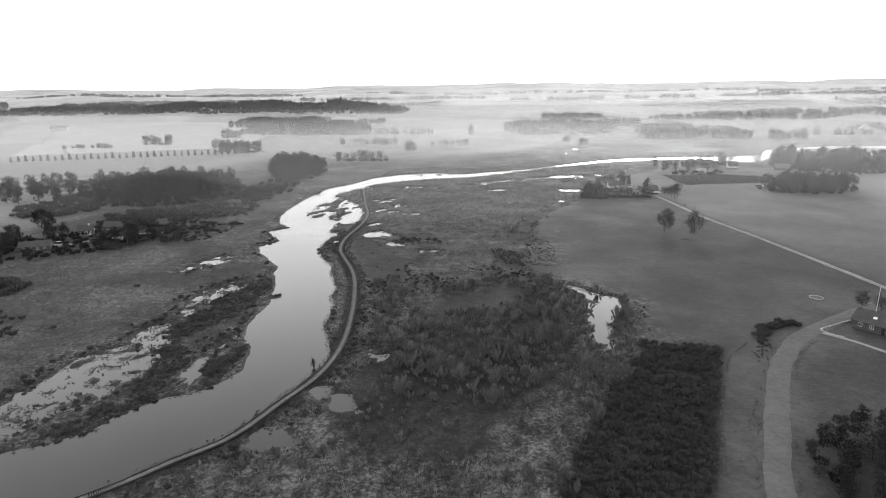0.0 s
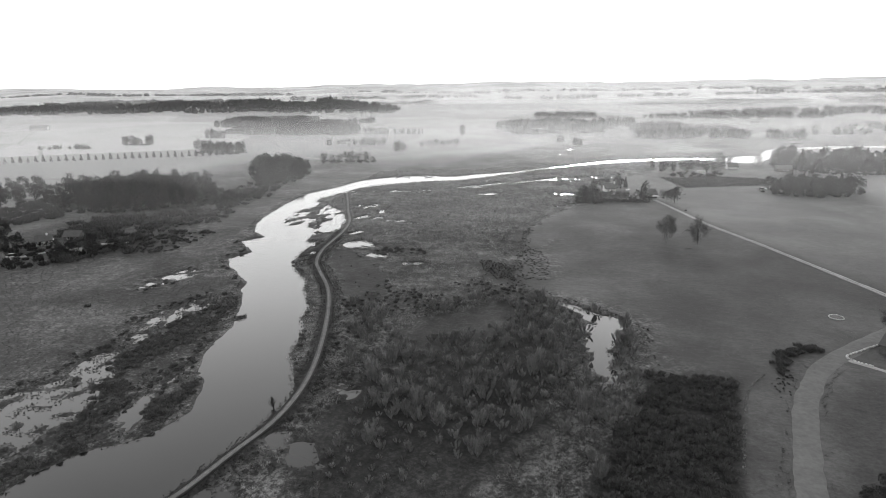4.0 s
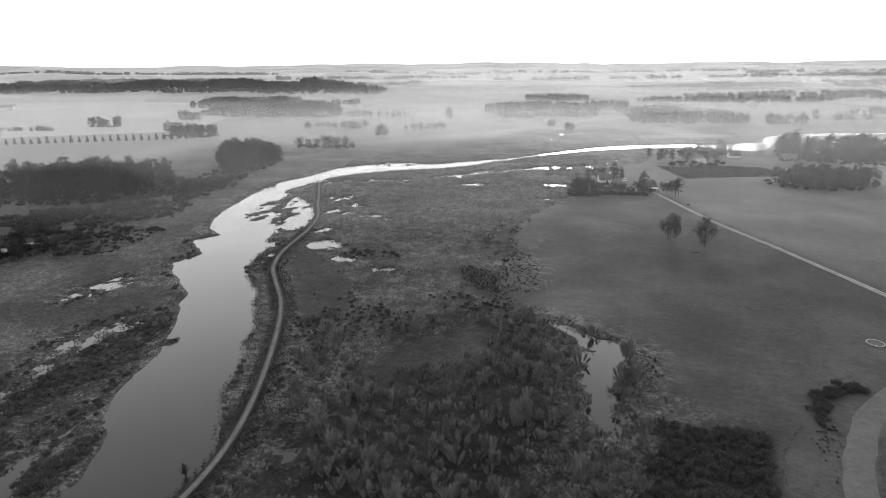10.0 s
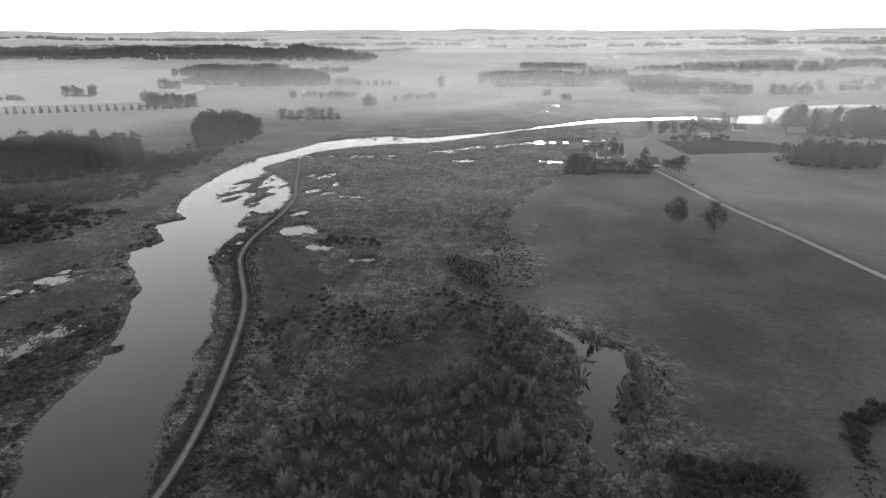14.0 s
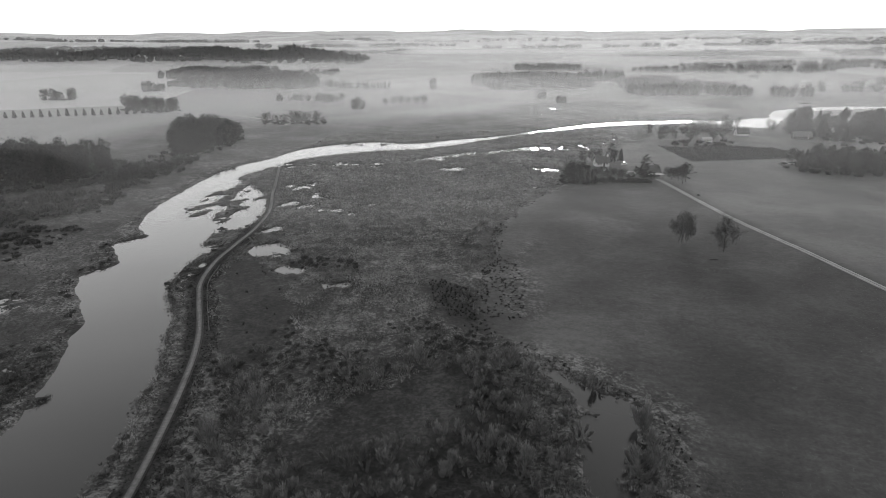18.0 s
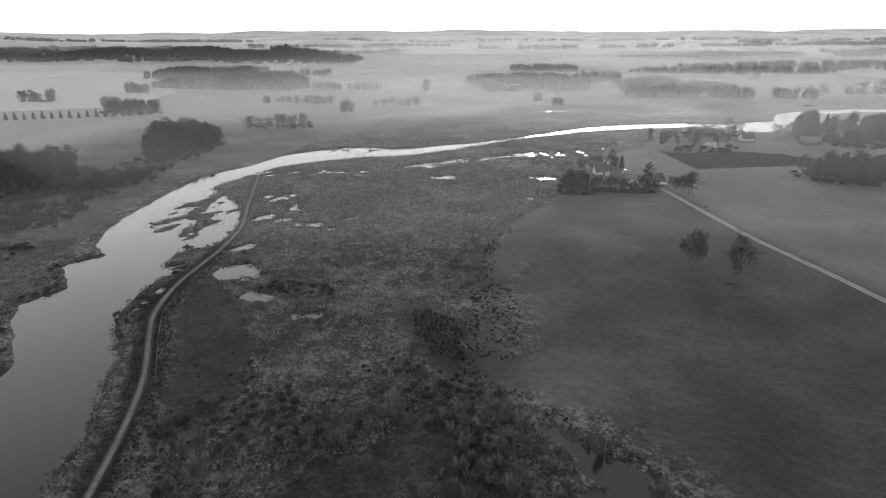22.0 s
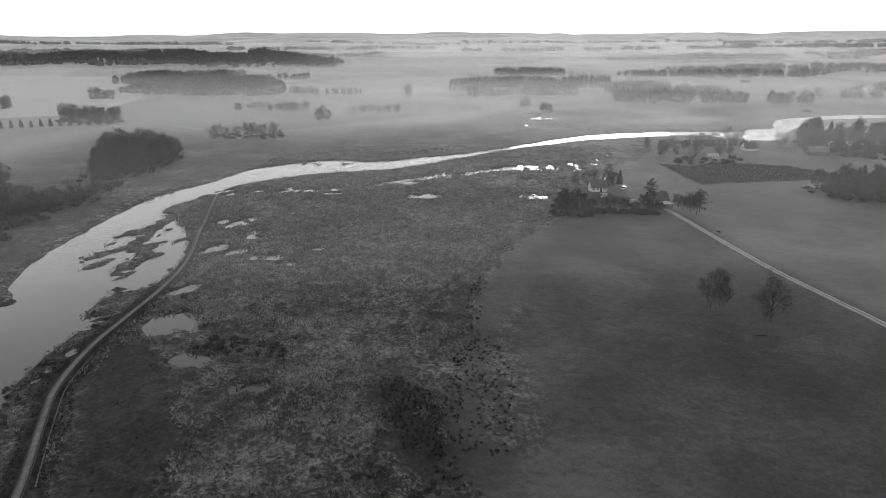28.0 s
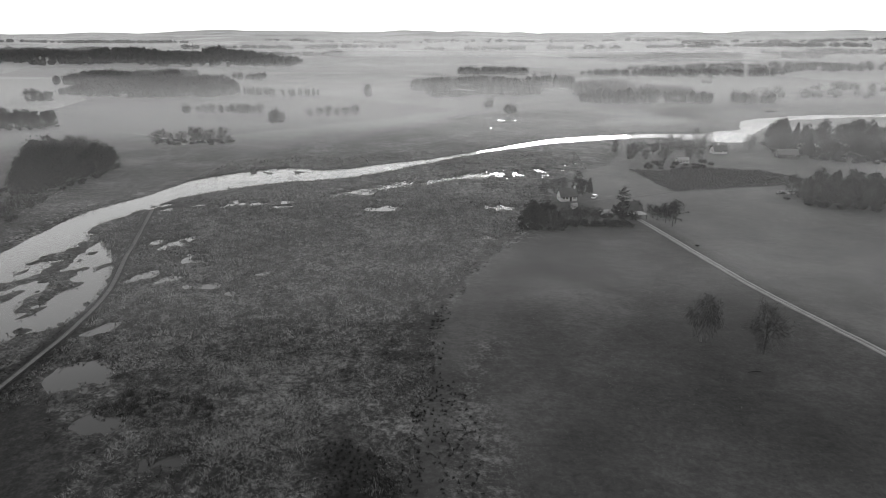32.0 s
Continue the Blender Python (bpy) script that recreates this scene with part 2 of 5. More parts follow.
M_FRAME = plain_mat("white_window_frame", 0.7, 0.82, 4.0, 0.5, 0.3, "", 0, 0.1, 0.005)
M_GLASS = plain_mat("dark_window_glass", 0.02, 0.04, 1.0, 0.08, 0.5, "", 0, 0, 0)
M_STONE = plain_mat("pale_field_stone", 0.3, 0.55, 3.0, 0.85, 0.2, "object", 0.2, 0.5, 0.03)
M_PAINT = plain_mat("white_vehicle_paint", 0.5, 0.6, 2.0, 0.25, 0.5, "", 0, 0, 0)
M_DARKCAR = plain_mat("dark_vehicle_paint", 0.03, 0.05, 2.0, 0.25, 0.5, "", 0, 0, 0)
M_TYRE = plain_mat("black_rubber", 0.02, 0.03, 5.0, 0.9, 0.1, "", 0, 0, 0)
M_METAL = plain_mat("galvanised_steel", 0.4, 0.55, 3.0, 0.45, 0.5, "", 0, 0, 0)


# ---- numeric helpers ----
def smooth(a, b, v):
    t = np.clip((v - a) / (b - a), 0, 1)
    return t * t * (3 - 2 * t)


def lattice(ix, iy, seed):
    h = (ix.astype(np.int64) * 374761393 + iy.astype(np.int64) * 668265263 + seed * 974634541) & 0x7FFFFFFF
    h = ((h ^ (h >> 13)) * 1274126177) & 0x7FFFFFFF
    return ((h ^ (h >> 16)) & 0xFFFF) / 65535.0


def vnoise(x, y, size, seed=0):
    """Smooth noise of about -1 to 1, with bumps of that size in metres."""
    x, y = np.asarray(x, float) / size, np.asarray(y, float) / size
    ix, iy = np.floor(x), np.floor(y)
    fx, fy = x - ix, y - iy
    fx, fy = fx * fx * (3 - 2 * fx), fy * fy * (3 - 2 * fy)
    ix, iy = ix.astype(np.int64), iy.astype(np.int64)
    a, b = lattice(ix, iy, seed), lattice(ix + 1, iy, seed)
    c, d = lattice(ix, iy + 1, seed), lattice(ix + 1, iy + 1, seed)
    return 2 * ((a * (1 - fx) + b * fx) * (1 - fy) + (c * (1 - fx) + d * fx) * fy) - 1


def fbm(x, y, size, seed=0, octaves=3):
    return sum(vnoise(x, y, size / 2 ** k, seed + k) / 2 ** k for k in range(octaves)) / 1.6


def curve(points, step=4.0):
    """A smooth line through points, as an array of x, y."""
    p = np.array([points[0]] + list(points) + [points[-1]], float)
    rows = []
    for k in range(1, len(p) - 2):
        n = max(2, int(np.linalg.norm(p[k + 1] - p[k]) / step))
        for t in np.arange(n) / n:
            rows.append(0.5 * (2 * p[k] + (p[k + 1] - p[k - 1]) * t + (2 * p[k - 1] - 5 * p[k] + 4 * p[k + 1] - p[k + 2]) * t * t
                               + (3 * p[k] - p[k - 1] - 3 * p[k + 1] + p[k + 2]) * t ** 3))
    rows.append(p[-2])
    return np.array(rows)


def away(x, y, line):
    """Distance of points from a line of x, y rows."""
    best = np.full(x.shape, 1e9)
    for (ax, ay), (bx, by) in zip(line[:-1], line[1:]):
        dx, dy = bx - ax, by - ay
        t = np.clip(((x - ax) * dx + (y - ay) * dy) / (dx * dx + dy * dy + 1e-9), 0, 1)
        best = np.minimum(best, (x - ax - t * dx) ** 2 + (y - ay - t * dy) ** 2)
    return np.sqrt(best)


def within_loop(x, y, loop):
    odd = np.zeros(x.shape, bool)
    for (ax, ay), (bx, by) in zip(loop, np.roll(loop, -1, axis=0)):
        if ay != by:
            odd ^= ((ay > y) != (by > y)) & (x < (bx - ax) * (y - ay) / (by - ay) + ax)
    return odd


def chain(x, y, balls):
    """Signed distance to a row of discs (x, y, r) with the stretches between them."""
    best = np.full(x.shape, 1e9)
    for k in range(len(balls)):
        ax, ay, ar = balls[k]
        bx, by, br = balls[min(k + 1, len(balls) - 1)]
        dx, dy = bx - ax, by - ay
        t = np.clip(((x - ax) * dx + (y - ay) * dy) / (dx * dx + dy * dy + 1e-9), 0, 1)
        best = np.minimum(best, np.hypot(x - ax - t * dx, y - ay - t * dy) - ar - t * (br - ar))
    return best


# ---- the plan ----
LEFT_BANK = [(-190, 20), (-150, 62), (-115, 90), (-104, 97), (-97, 113), (-87, 122), (-84, 130), (-83, 140), (-89, 150), (-97, 166), (-99, 181),
             (-106, 201), (-112, 214), (-117, 228), (-129, 238), (-137, 253), (-134, 265), (-147, 280), (-140, 289), (-150, 302), (-160, 330),
             (-162, 363), (-163, 402), (-151, 429), (-140, 462), (-109, 487), (-78, 487), (-50, 504), (-21, 523), (11, 552), (46, 583), (83, 601),
             (125, 611), (158, 613), (181, 629), (195, 632), (217, 678), (245, 696), (291, 716), (340, 722), (430, 745)]
RIGHT_BANK = [(-140, 20), (-104, 60), (-86, 80), (-77, 92), (-69.5, 101), (-66, 115), (-62.5, 130), (-62, 147), (-70, 165), (-74, 182), (-80, 200),
              (-88, 218), (-95, 232), (-105, 247), (-109, 261), (-111, 276), (-116, 289), (-114, 302), (-107, 306), (-109, 326), (-121, 352),
              (-136, 370), (-148, 384), (-141, 408), (-131, 431), (-100, 456), (-61, 473), (-31, 503), (10, 543), (62, 577), (115, 595),
              (136, 598), (152, 586), (179, 584), (206, 628), (247, 680), (292, 698), (331, 708), (430, 725)]
BOARDWALK = [(-112, 52), (-85, 80), (-76, 92), (-68, 103), (-63.5, 119), (-60, 133), (-60, 150), (-64, 171), (-72, 199), (-80, 220), (-91, 240),
             (-97, 252), (-101, 269), (-102, 286), (-103, 304), (-107, 326), (-117, 353), (-121, 365), (-136, 407)]
PONDS = [[(-131, 106, 2.5), (-129, 114, 3), (-130, 122, 3.2), (-127, 129, 1.5)], [(-126, 100, 2), (-119, 97, 2)], [(-93, 125, 2.4), (-95.5, 132, 2.4), (-97, 139, 1.4)], [(-61, 105, 1.6), (-58, 108, 2), (-57, 102, 1.4)], [(-90, 282, 5), (-84, 283, 5)], [(-75, 266, 3), (-72, 267, 2.5)], [(-99, 301, 2), (-96, 305, 2.5)], [(-106, 334, 1.5), (-103, 339, 2.5)],
         [(-96, 336, 2), (-93, 338, 1)], [(-120, 363, 1.5), (-114, 369, 2)], [(-85, 331, 1.3), (-79, 333, 1.6)], [(-72, 327, 1.5), (-69, 328, 1)],
         [(-70, 341, 1), (-64, 343, 1.2)], [(-44, 414, 2.5), (-35, 417, 3)], [(7, 420, 2.2), (15, 420, 2.4)], [(3, 381, 1.2), (8, 380, 1.4)],
         [(-4, 627, 1.2), (4, 630, 2.6), (12, 629, 1.5)], [(14, 671, 0.8), (26, 673, 1.4), (38, 674, 1.0)], [(-33, 596, 1.4), (-29, 597, 1)], [(-57, 127, 2.0), (-51, 123, 3.2), (-44, 118, 2)],
         [(-52, 440, 2), (-47, 442, 1.5)], [(-58, 255, 1.2), (-52, 257, 1)], [(60, 690, 1.2), (70, 692, 1.2)], [(200, 715, 1.5), (212, 718, 2)], [(-63, 437, 1.2), (-52, 446, 2.2), (-38, 455, 2.6)], [(-22, 465, 1.6), (-8, 473, 2.6), (6, 480, 3.2), (14, 483, 1.5)],
         [(-86, 415, 1.5), (-80, 417, 1.2)], [(240, 738, 1.5), (268, 742, 1.2)], [(6, 217, 0.8), (11, 213, 1.6), (16, 207.5, 3.0), (20, 201, 5.2), (18.5, 193, 4.6), (17, 184, 3.6), (16.5, 174, 3.4), (17, 166, 1.6)]]
WET = [[(-122, 108, 7), (-119, 116, 10), (-120, 130, 13), (-118, 142, 8), (-124, 156, 4)], [(-122, 160, 2.5), (-123, 174, 3), (-124, 188, 6), (-120, 200, 5)],
       [(-150, 213, 3), (-145, 230, 5)], [(-98, 142, 3), (-98, 148, 3), (-91, 150, 2)], [(-62, 104, 4), (-54, 102, 4)], [(-50, 154, 4), (-47, 147, 3)],
       [(-65, 436, 4), (-39, 455, 6), (-12, 472, 6), (8, 481, 7), (33, 488, 6)], [(30, 474, 2), (36, 480, 3)], [(-135, 412, 5), (-86, 425, 5)],
       [(-130, 440, 3), (-70, 481, 6)], [(-101, 248, 2.5), (-106, 266, 2.5), (-110, 284, 2)], [(-112, 352, 5), (-104, 372, 4), (-92, 350, 5)], [(11, 416, 4), (17, 427, 4), (23, 438, 4), (30, 456, 4)], [(12, 449, 5), (12, 485, 8), (29, 486, 7), (45, 497, 6), (57, 520, 4)], [(10, 384, 3), (14, 402, 3)]]
ISLANDS = [[(-141, 326, 2.4), (-136, 335, 3.2), (-134, 346, 3.2), (-139, 357, 3.4)], [(-124, 318, 2.6), (-125, 329, 3.4), (-127, 338, 2)],
           [(-128, 341, 1.6), (-121, 346, 3)], [(-123, 312, 1.2), (-122, 309, 1)], [(-116, 303, 1.5), (-119, 299, 1)], [(-140, 352, 2.5), (-138, 372, 4)],
           [(-99, 189.5, 0.5), (-98, 190.5, 0.5)], [(-120, 478, 1), (-108, 476, 1.2)], [(-95, 480, 0.9), (-88, 481, 0.9)], [(-132, 332, 1), (-131, 352, 1.2)],
           [(-136, 318, 1.2), (-133, 326, 2)], [(-146, 346, 1.6), (-143, 354, 2)], [(-125, 324, 2), (-120, 331, 1.2)], [(-131, 358, 2), (-127, 364, 2.5), (-122, 369, 1.6)],
           [(-121, 311, 1.6), (-118, 317, 1)], [(-146, 334, 0.8), (-143, 341, 1.2)]]
# a smooth dark patch in the scrub, kept free of bushes
DARK_PATCH = [(-37, 184, 6), (-28, 194, 10), (-17, 206, 8)]
# x of the border between marsh and farmed field, by y
EDGE_Y = [0, 60, 165, 168, 198, 205, 212, 219, 226, 233, 243, 270, 312, 345, 376, 395, 417, 450, 474, 487, 506, 560]
EDGE_X = [6, 21, 48.5, 29, 31, 26, 19, 11, 2, -9, -11, -10, -9, -2, 13, 19, 21, 31, 42, 53, 74, 95]

left_line, right_line, walk_line = curve(LEFT_BANK), curve(RIGHT_BANK), curve(BOARDWALK, 2.0)
river_loop = np.vstack([left_line, right_line[::-1]])


def wet_depth(x, y):
    """Below 0 in open water, above it on land: about the distance to the shore."""
    x, y = np.asarray(x, float), np.asarray(y, float)
    near = (np.abs(x) < 480) & (y < 800) & (y > -20)
    d = np.full(x.shape, 60.0)
    px, py = x[near], y[near]
    r = np.minimum(away(px, py, left_line), away(px, py, right_line))
    r = np.where(within_loop(px, py, river_loop), -r, r)
    r = r + 1.1 * vnoise(px, py, 7, 5) + 0.7 * vnoise(px, py, 2.6, 6)
    for balls in ISLANDS:
        r = np.maximum(r, -chain(px, py, balls) + 1.2 * vnoise(px, py, 5.0, 9) + 2.4 * vnoise(px, py, 2.8, 10) - 0.5)
    rough = 0.8 * vnoise(px, py, 3.5, 7) + 0.5 * vnoise(px, py, 1.9, 8)
    for balls in PONDS:
        r = np.minimum(r, chain(px, py, balls) + 2.7 * rough * min(1.0, 0.25 * max(b[2] for b in balls) + 0.4))
    patch = 1.5 * vnoise(px, py * 0.8, 4.2, 11) + 1.5 * vnoise(px, py, 2.0, 12) + 0.45
    speckle = 1.9 * vnoise(px, py, 3.2, 13) + 1.4 * vnoise(px, py, 1.7, 14) + 0.1
    r = np.minimum(r, np.maximum(chain(px, py, WET[0]) + rough, speckle))
    for k, balls in enumerate(WET):
        r = np.minimum(r, np.maximum(chain(px, py, balls) + rough, patch - (0.55, 0.6, 0.5)[k] if k < 3 else patch + (1.15 if k > 11 else 0.0)))
    lw = away(px, py, walk_line)
    r = np.where(lw < 2.6, np.maximum(r, 1.0 - 0.35 * lw), r)
    d[near] = r
    return d


def edge_x(y):
    return np.interp(y, EDGE_Y, EDGE_X)


def hills(x, y):
    r = np.hypot(x, y)
    far = smooth(1300, 4300, r)
    h = far * (6 + 34 * fbm(x, y, 1100, 41) + 14 * fbm(x, y, 300, 45)) + smooth(300, 4200, x) * smooth(1800, 4200, y) * 34
    h += 6 * smooth(900, 1500, r) * (1 + fbm(x, y, 500, 49))
    ridge = 11 * np.exp(-((y - 1370) / 130) ** 2) * smooth(-300, -520, x) * (1 + 0.5 * fbm(x, y, 240, 53))
    return np.maximum(h, 0) * smooth(700, 1500, r) + np.maximum(ridge, 0)


def land(x, y, d=None):
    """Height of the ground."""
    x, y = np.asarray(x, float), np.asarray(y, float)
    d = wet_depth(x, y) if d is None else d
    marsh = smooth(3, -3, x - edge_x(y)) * smooth(640, 560, y)
    base = 0.42 + 0.12 * fbm(x, y, 9, 21) * marsh + 0.1 * fbm(x, y, 60, 23)
    return np.clip(d * 0.3, -1.2, base) + hills(x, y)


# ---- mesh helpers ----
def mesh_from(name, verts, faces, material, width=3):
    """A mesh from arrays: faces all with the same number of corners."""
    verts, faces = np.asarray(verts, np.float32), np.asarray(faces, np.int32)
    me = bpy.data.meshes.new(name)
    me.vertices.add(len(verts))
    me.vertices.foreach_set("co", verts.ravel())
    me.loops.add(faces.size)
    me.loops.foreach_set("vertex_index", faces.ravel())
    me.polygons.add(len(faces))
    me.polygons.foreach_set("loop_start", np.arange(0, faces.size, width, dtype=np.int32))
    me.update(calc_edges=True)
    me.validate()
    me.materials.append(material)
    return me


def part(name, bm, material, parent=None, label="", smooth_faces=False):
    me = bm
    if isinstance(bm, bmesh.types.BMesh):
        me = bpy.data.meshes.new(name)
        bm.to_mesh(me)
        bm.free()
        me.materials.append(material)
    if smooth_faces:
        me.polygons.foreach_set("use_smooth", [True] * len(me.polygons))
    ob = new(name, me)
    ob.parent = parent
    if label:
        tagged(ob, label)
    return ob


def box(bm, x0, x1, y0, y1, z0, z1):
    v = [bm.verts.new(p) for p in ((x0, y0, z0), (x1, y0, z0), (x1, y1, z0), (x0, y1, z0), (x0, y0, z1), (x1, y0, z1), (x1, y1, z1), (x0, y1, z1))]
    for q in ((3, 2, 1, 0), (4, 5, 6, 7), (0, 1, 5, 4), (1, 2, 6, 5), (2, 3, 7, 6), (3, 0, 4, 7)):
        bm.faces.new([v[k] for k in q])
    return bm


def bevelled(bm, width, segments=1):
    bmesh.ops.bevel(bm, geom=list(bm.edges), offset=width, segments=segments, affect="EDGES", profile=0.6)
    return bm


def box_bm(x0, x1, y0, y1, z0, z1, bev=0.0):
    bm = box(bmesh.new(), x0, x1, y0, y1, z0, z1)
    return bevelled(bm, bev) if bev else bm


def tube(bm, points, radii, sides=6):
    rings = []
    for k, p in enumerate(points):
        a, b = Vector(points[max(k - 1, 0)]), Vector(points[min(k + 1, len(points) - 1)])
        q = (b - a).to_track_quat("Z", "Y")
        rings.append([bm.verts.new(Vector(p) + q @ Vector((radii[k] * math.cos(2 * math.pi * j / sides), radii[k] * math.sin(2 * math.pi * j / sides), 0))) for j in range(sides)])
    for r, s in zip(rings[:-1], rings[1:]):
        for j in range(sides):
            bm.faces.new((r[j], r[(j + 1) % sides], s[(j + 1) % sides], s[j]))
    bm.faces.new(rings[-1])
    bm.faces.new(rings[0][::-1])
    return bm


def thing(name, x, y, z=0.0, turn=0.0, label="", category="", group=""):
    ob = new(name)
    ob.empty_display_size = 0.2
    ob.matrix_world = pose(x, y, z, 0, 0, turn)
    return tagged(ob, label, category, group)


def blades(rng, base, length, width, lean, bend=0.0):
    """Upright blades, a triangle each, from base points; lean: how far the tip goes aside, in lengths."""
    n = len(base)
    a = rng.uniform(0, 2 * np.pi, n)
    tip = np.stack([np.cos(a) * lean * length, np.sin(a) * lean * length, length * np.sqrt(np.maximum(1 - lean ** 2, 0.05))], 1)
    b = a + np.pi / 2 + rng.uniform(-0.6, 0.6, n)
    side = np.stack([np.cos(b) * width, np.sin(b) * width, np.zeros(n)], 1) * 0.5
    return np.stack([base - side, base + side, base + tip], 1).reshape(-1, 3)


def flakes(rng, centre, size, tall=1.0):
    """Small triangles turned every way round the centres."""
    n = len(centre)
    p = rng.normal(0, 1, (n, 3, 3))
    p /= np.linalg.norm(p, axis=2, keepdims=True) + 1e-6
    p[:, :, 2] *= tall
    return (centre[:, None, :] + p * np.asarray(size).reshape(-1, 1, 1)).reshape(-1, 3)


def stuff(name, tris, material, label, category):
    me = mesh_from(name, tris, np.arange(len(tris)).reshape(-1, 3), material)
    return tagged(new(name, me), label, category, kind="stuff")


# ---- ground: one sheet to the horizon ----
def axis(lo, hi, fine, out_lo, out_hi, grow=1.09):
    mid = list(np.arange(lo, hi + 0.01, fine))
    up, s = [mid[-1]], fine
    while up[-1] < out_hi:
        s = min(s * grow, 160)
        up.append(up[-1] + s)
    down, s = [mid[0]], fine
    while down[-1] > out_lo:
        s = min(s * grow, 160)
        down.append(down[-1] - s)
    return np.array(down[:0:-1] + mid + up[1:])


gx, gy = axis(-165, 60, 1.3, -5200, 5200, 1.05), axis(72, 500, 1.45, -900, 5300, 1.035)
GX, GY = np.meshgrid(gx, gy)
DEPTH = wet_depth(GX, GY)
GZ = land(GX, GY, DEPTH)
nx, ny = len(gx), len(gy)
idx = np.arange(nx * ny).reshape(ny, nx)
quads = np.stack([idx[:-1, :-1], idx[:-1, 1:], idx[1:, 1:], idx[1:, :-1]], 2).reshape(-1, 4)
ground_me = mesh_from("ground", np.stack([GX, GY, GZ], 2).reshape(-1, 3), quads, M_GROUND, 4)
ground_me.polygons.foreach_set("use_smooth", [True] * len(ground_me.polygons))


SCRUB_QUAD = [(83, 494), (92, 449), (122, 457), (151, 465), (166, 476), (152, 496), (118, 503), (98, 492)]
STRIPS = [[(-116, 142, 2.5), (-114, 155, 4.5), (-111, 172, 6.5), (-110, 189, 6), (-109, 204, 3)], [(-109, 99, 2), (-103, 104, 3), (-99.5, 113, 3), (-102, 128, 3.5), (-107, 140, 3.5)],
          [(-127, 108, 1.4), (-118, 110, 1.8)], [(-87, 125, 1), (-89, 136, 2.5), (-85, 147, 2)]]


def strip_gap(x, y):
    """Distance from the bands of scrub between the flooded meadow and the river."""
    return np.minimum.reduce([chain(x, y, s) for s in STRIPS])


def zones(x, y, d):
    """Shares of marsh, far plots and darkened ground."""
    wobble = 2.5 * fbm(x, y, 12, 31)
    marsh = smooth(1.5, -1.5, x - edge_x(y) + wobble) * smooth(-330, -260, x) * smooth(700, 560, y - 0.3 * x)
    marsh = np.maximum(marsh, smooth(14, 4, d + wobble))
    marsh = marsh * (1 - 0.5 * smooth(-108, -128, x) * smooth(4, 12, d))
    # far fields take the pale plots, whose colour carries some of the haze
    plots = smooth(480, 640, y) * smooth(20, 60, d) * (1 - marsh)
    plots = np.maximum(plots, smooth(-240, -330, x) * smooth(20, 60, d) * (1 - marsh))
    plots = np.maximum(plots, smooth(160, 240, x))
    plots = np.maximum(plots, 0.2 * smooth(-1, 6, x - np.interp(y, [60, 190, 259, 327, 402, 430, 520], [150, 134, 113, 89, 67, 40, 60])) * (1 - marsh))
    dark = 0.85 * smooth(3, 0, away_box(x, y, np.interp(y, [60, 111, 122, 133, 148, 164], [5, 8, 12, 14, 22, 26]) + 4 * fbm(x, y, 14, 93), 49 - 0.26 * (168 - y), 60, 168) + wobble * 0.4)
    dark = np.maximum(dark, 0.6 * smooth(0.05, 0.5, fbm(x, 1.3 * y, 26, 121)) * smooth(-100, -120, x) * smooth(500, 400, y))
    dark = np.maximum(dark, 0.2 * smooth(0.1, 0.6, fbm(x, y, 34, 125)) * smooth(0, 15, x) * smooth(460, 380, y))
    # ground under the willows darkened: shade of the gaps put into its colour
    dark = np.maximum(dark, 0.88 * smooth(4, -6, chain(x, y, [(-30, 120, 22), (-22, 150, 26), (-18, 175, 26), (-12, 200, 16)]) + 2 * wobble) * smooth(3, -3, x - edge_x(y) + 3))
    dark = np.maximum(dark, 0.95 * smooth(5, -4, chain(x, y, [(-26, 268, 3), (-22, 256, 7), (-17, 244, 6), (-12, 234, 2)]) + 2 * wobble))
    # ground is darker in a ragged band along both sides of the boardwalk
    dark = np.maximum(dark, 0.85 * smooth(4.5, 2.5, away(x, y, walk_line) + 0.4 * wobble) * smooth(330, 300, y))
    # nearer field painted darker, imitating how haze and backlight pale the grass farther off
    dark = np.maximum(dark, 0.45 * smooth(28, -15, chain(x, y, [(62, 215, 14), (70, 240, 22)]) + 3 * wobble))
    dark = np.maximum(dark, 0.2 * smooth(6, -6, chain(x, y, [(-66, 240, 12), (-45, 243, 12), (-22, 238, 8)]) + 2 * wobble))
    marsh = np.maximum(marsh, 0.6 * smooth(4, -3, chain(x, y, [(2, 246, 5), (0, 262, 6), (-2, 282, 3), (3, 300, 2)]) + wobble))
    marsh = np.maximum(marsh, 0.55 * smooth(4, -3, chain(x, y, [(27, 196, 4), (30, 184, 6), (31, 172, 5), (44, 170, 2)]) + wobble))
    dark = np.maximum(dark, 0.85 * smooth(5, -5, chain(x, y, DARK_PATCH) + wobble))
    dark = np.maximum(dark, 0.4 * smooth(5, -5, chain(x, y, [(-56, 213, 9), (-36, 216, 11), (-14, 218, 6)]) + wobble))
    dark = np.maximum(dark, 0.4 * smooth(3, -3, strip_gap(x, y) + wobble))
    dark = np.maximum(dark, 0.9 * smooth(5, -5, chain(x, y, [(-64, 212, 7), (-68, 232, 11), (-82, 253, 10), (-90, 268, 6)]) + wobble))
    # same painted foreground darkening, in wide soft patches
    dark = np.maximum(dark, 0.5 * smooth(28, -18, chain(x, y, [(38, 278, 12), (85, 262, 25), (120, 240, 25)]) + 4 * wobble))
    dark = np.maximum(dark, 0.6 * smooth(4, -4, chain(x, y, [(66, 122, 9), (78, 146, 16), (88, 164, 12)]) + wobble))
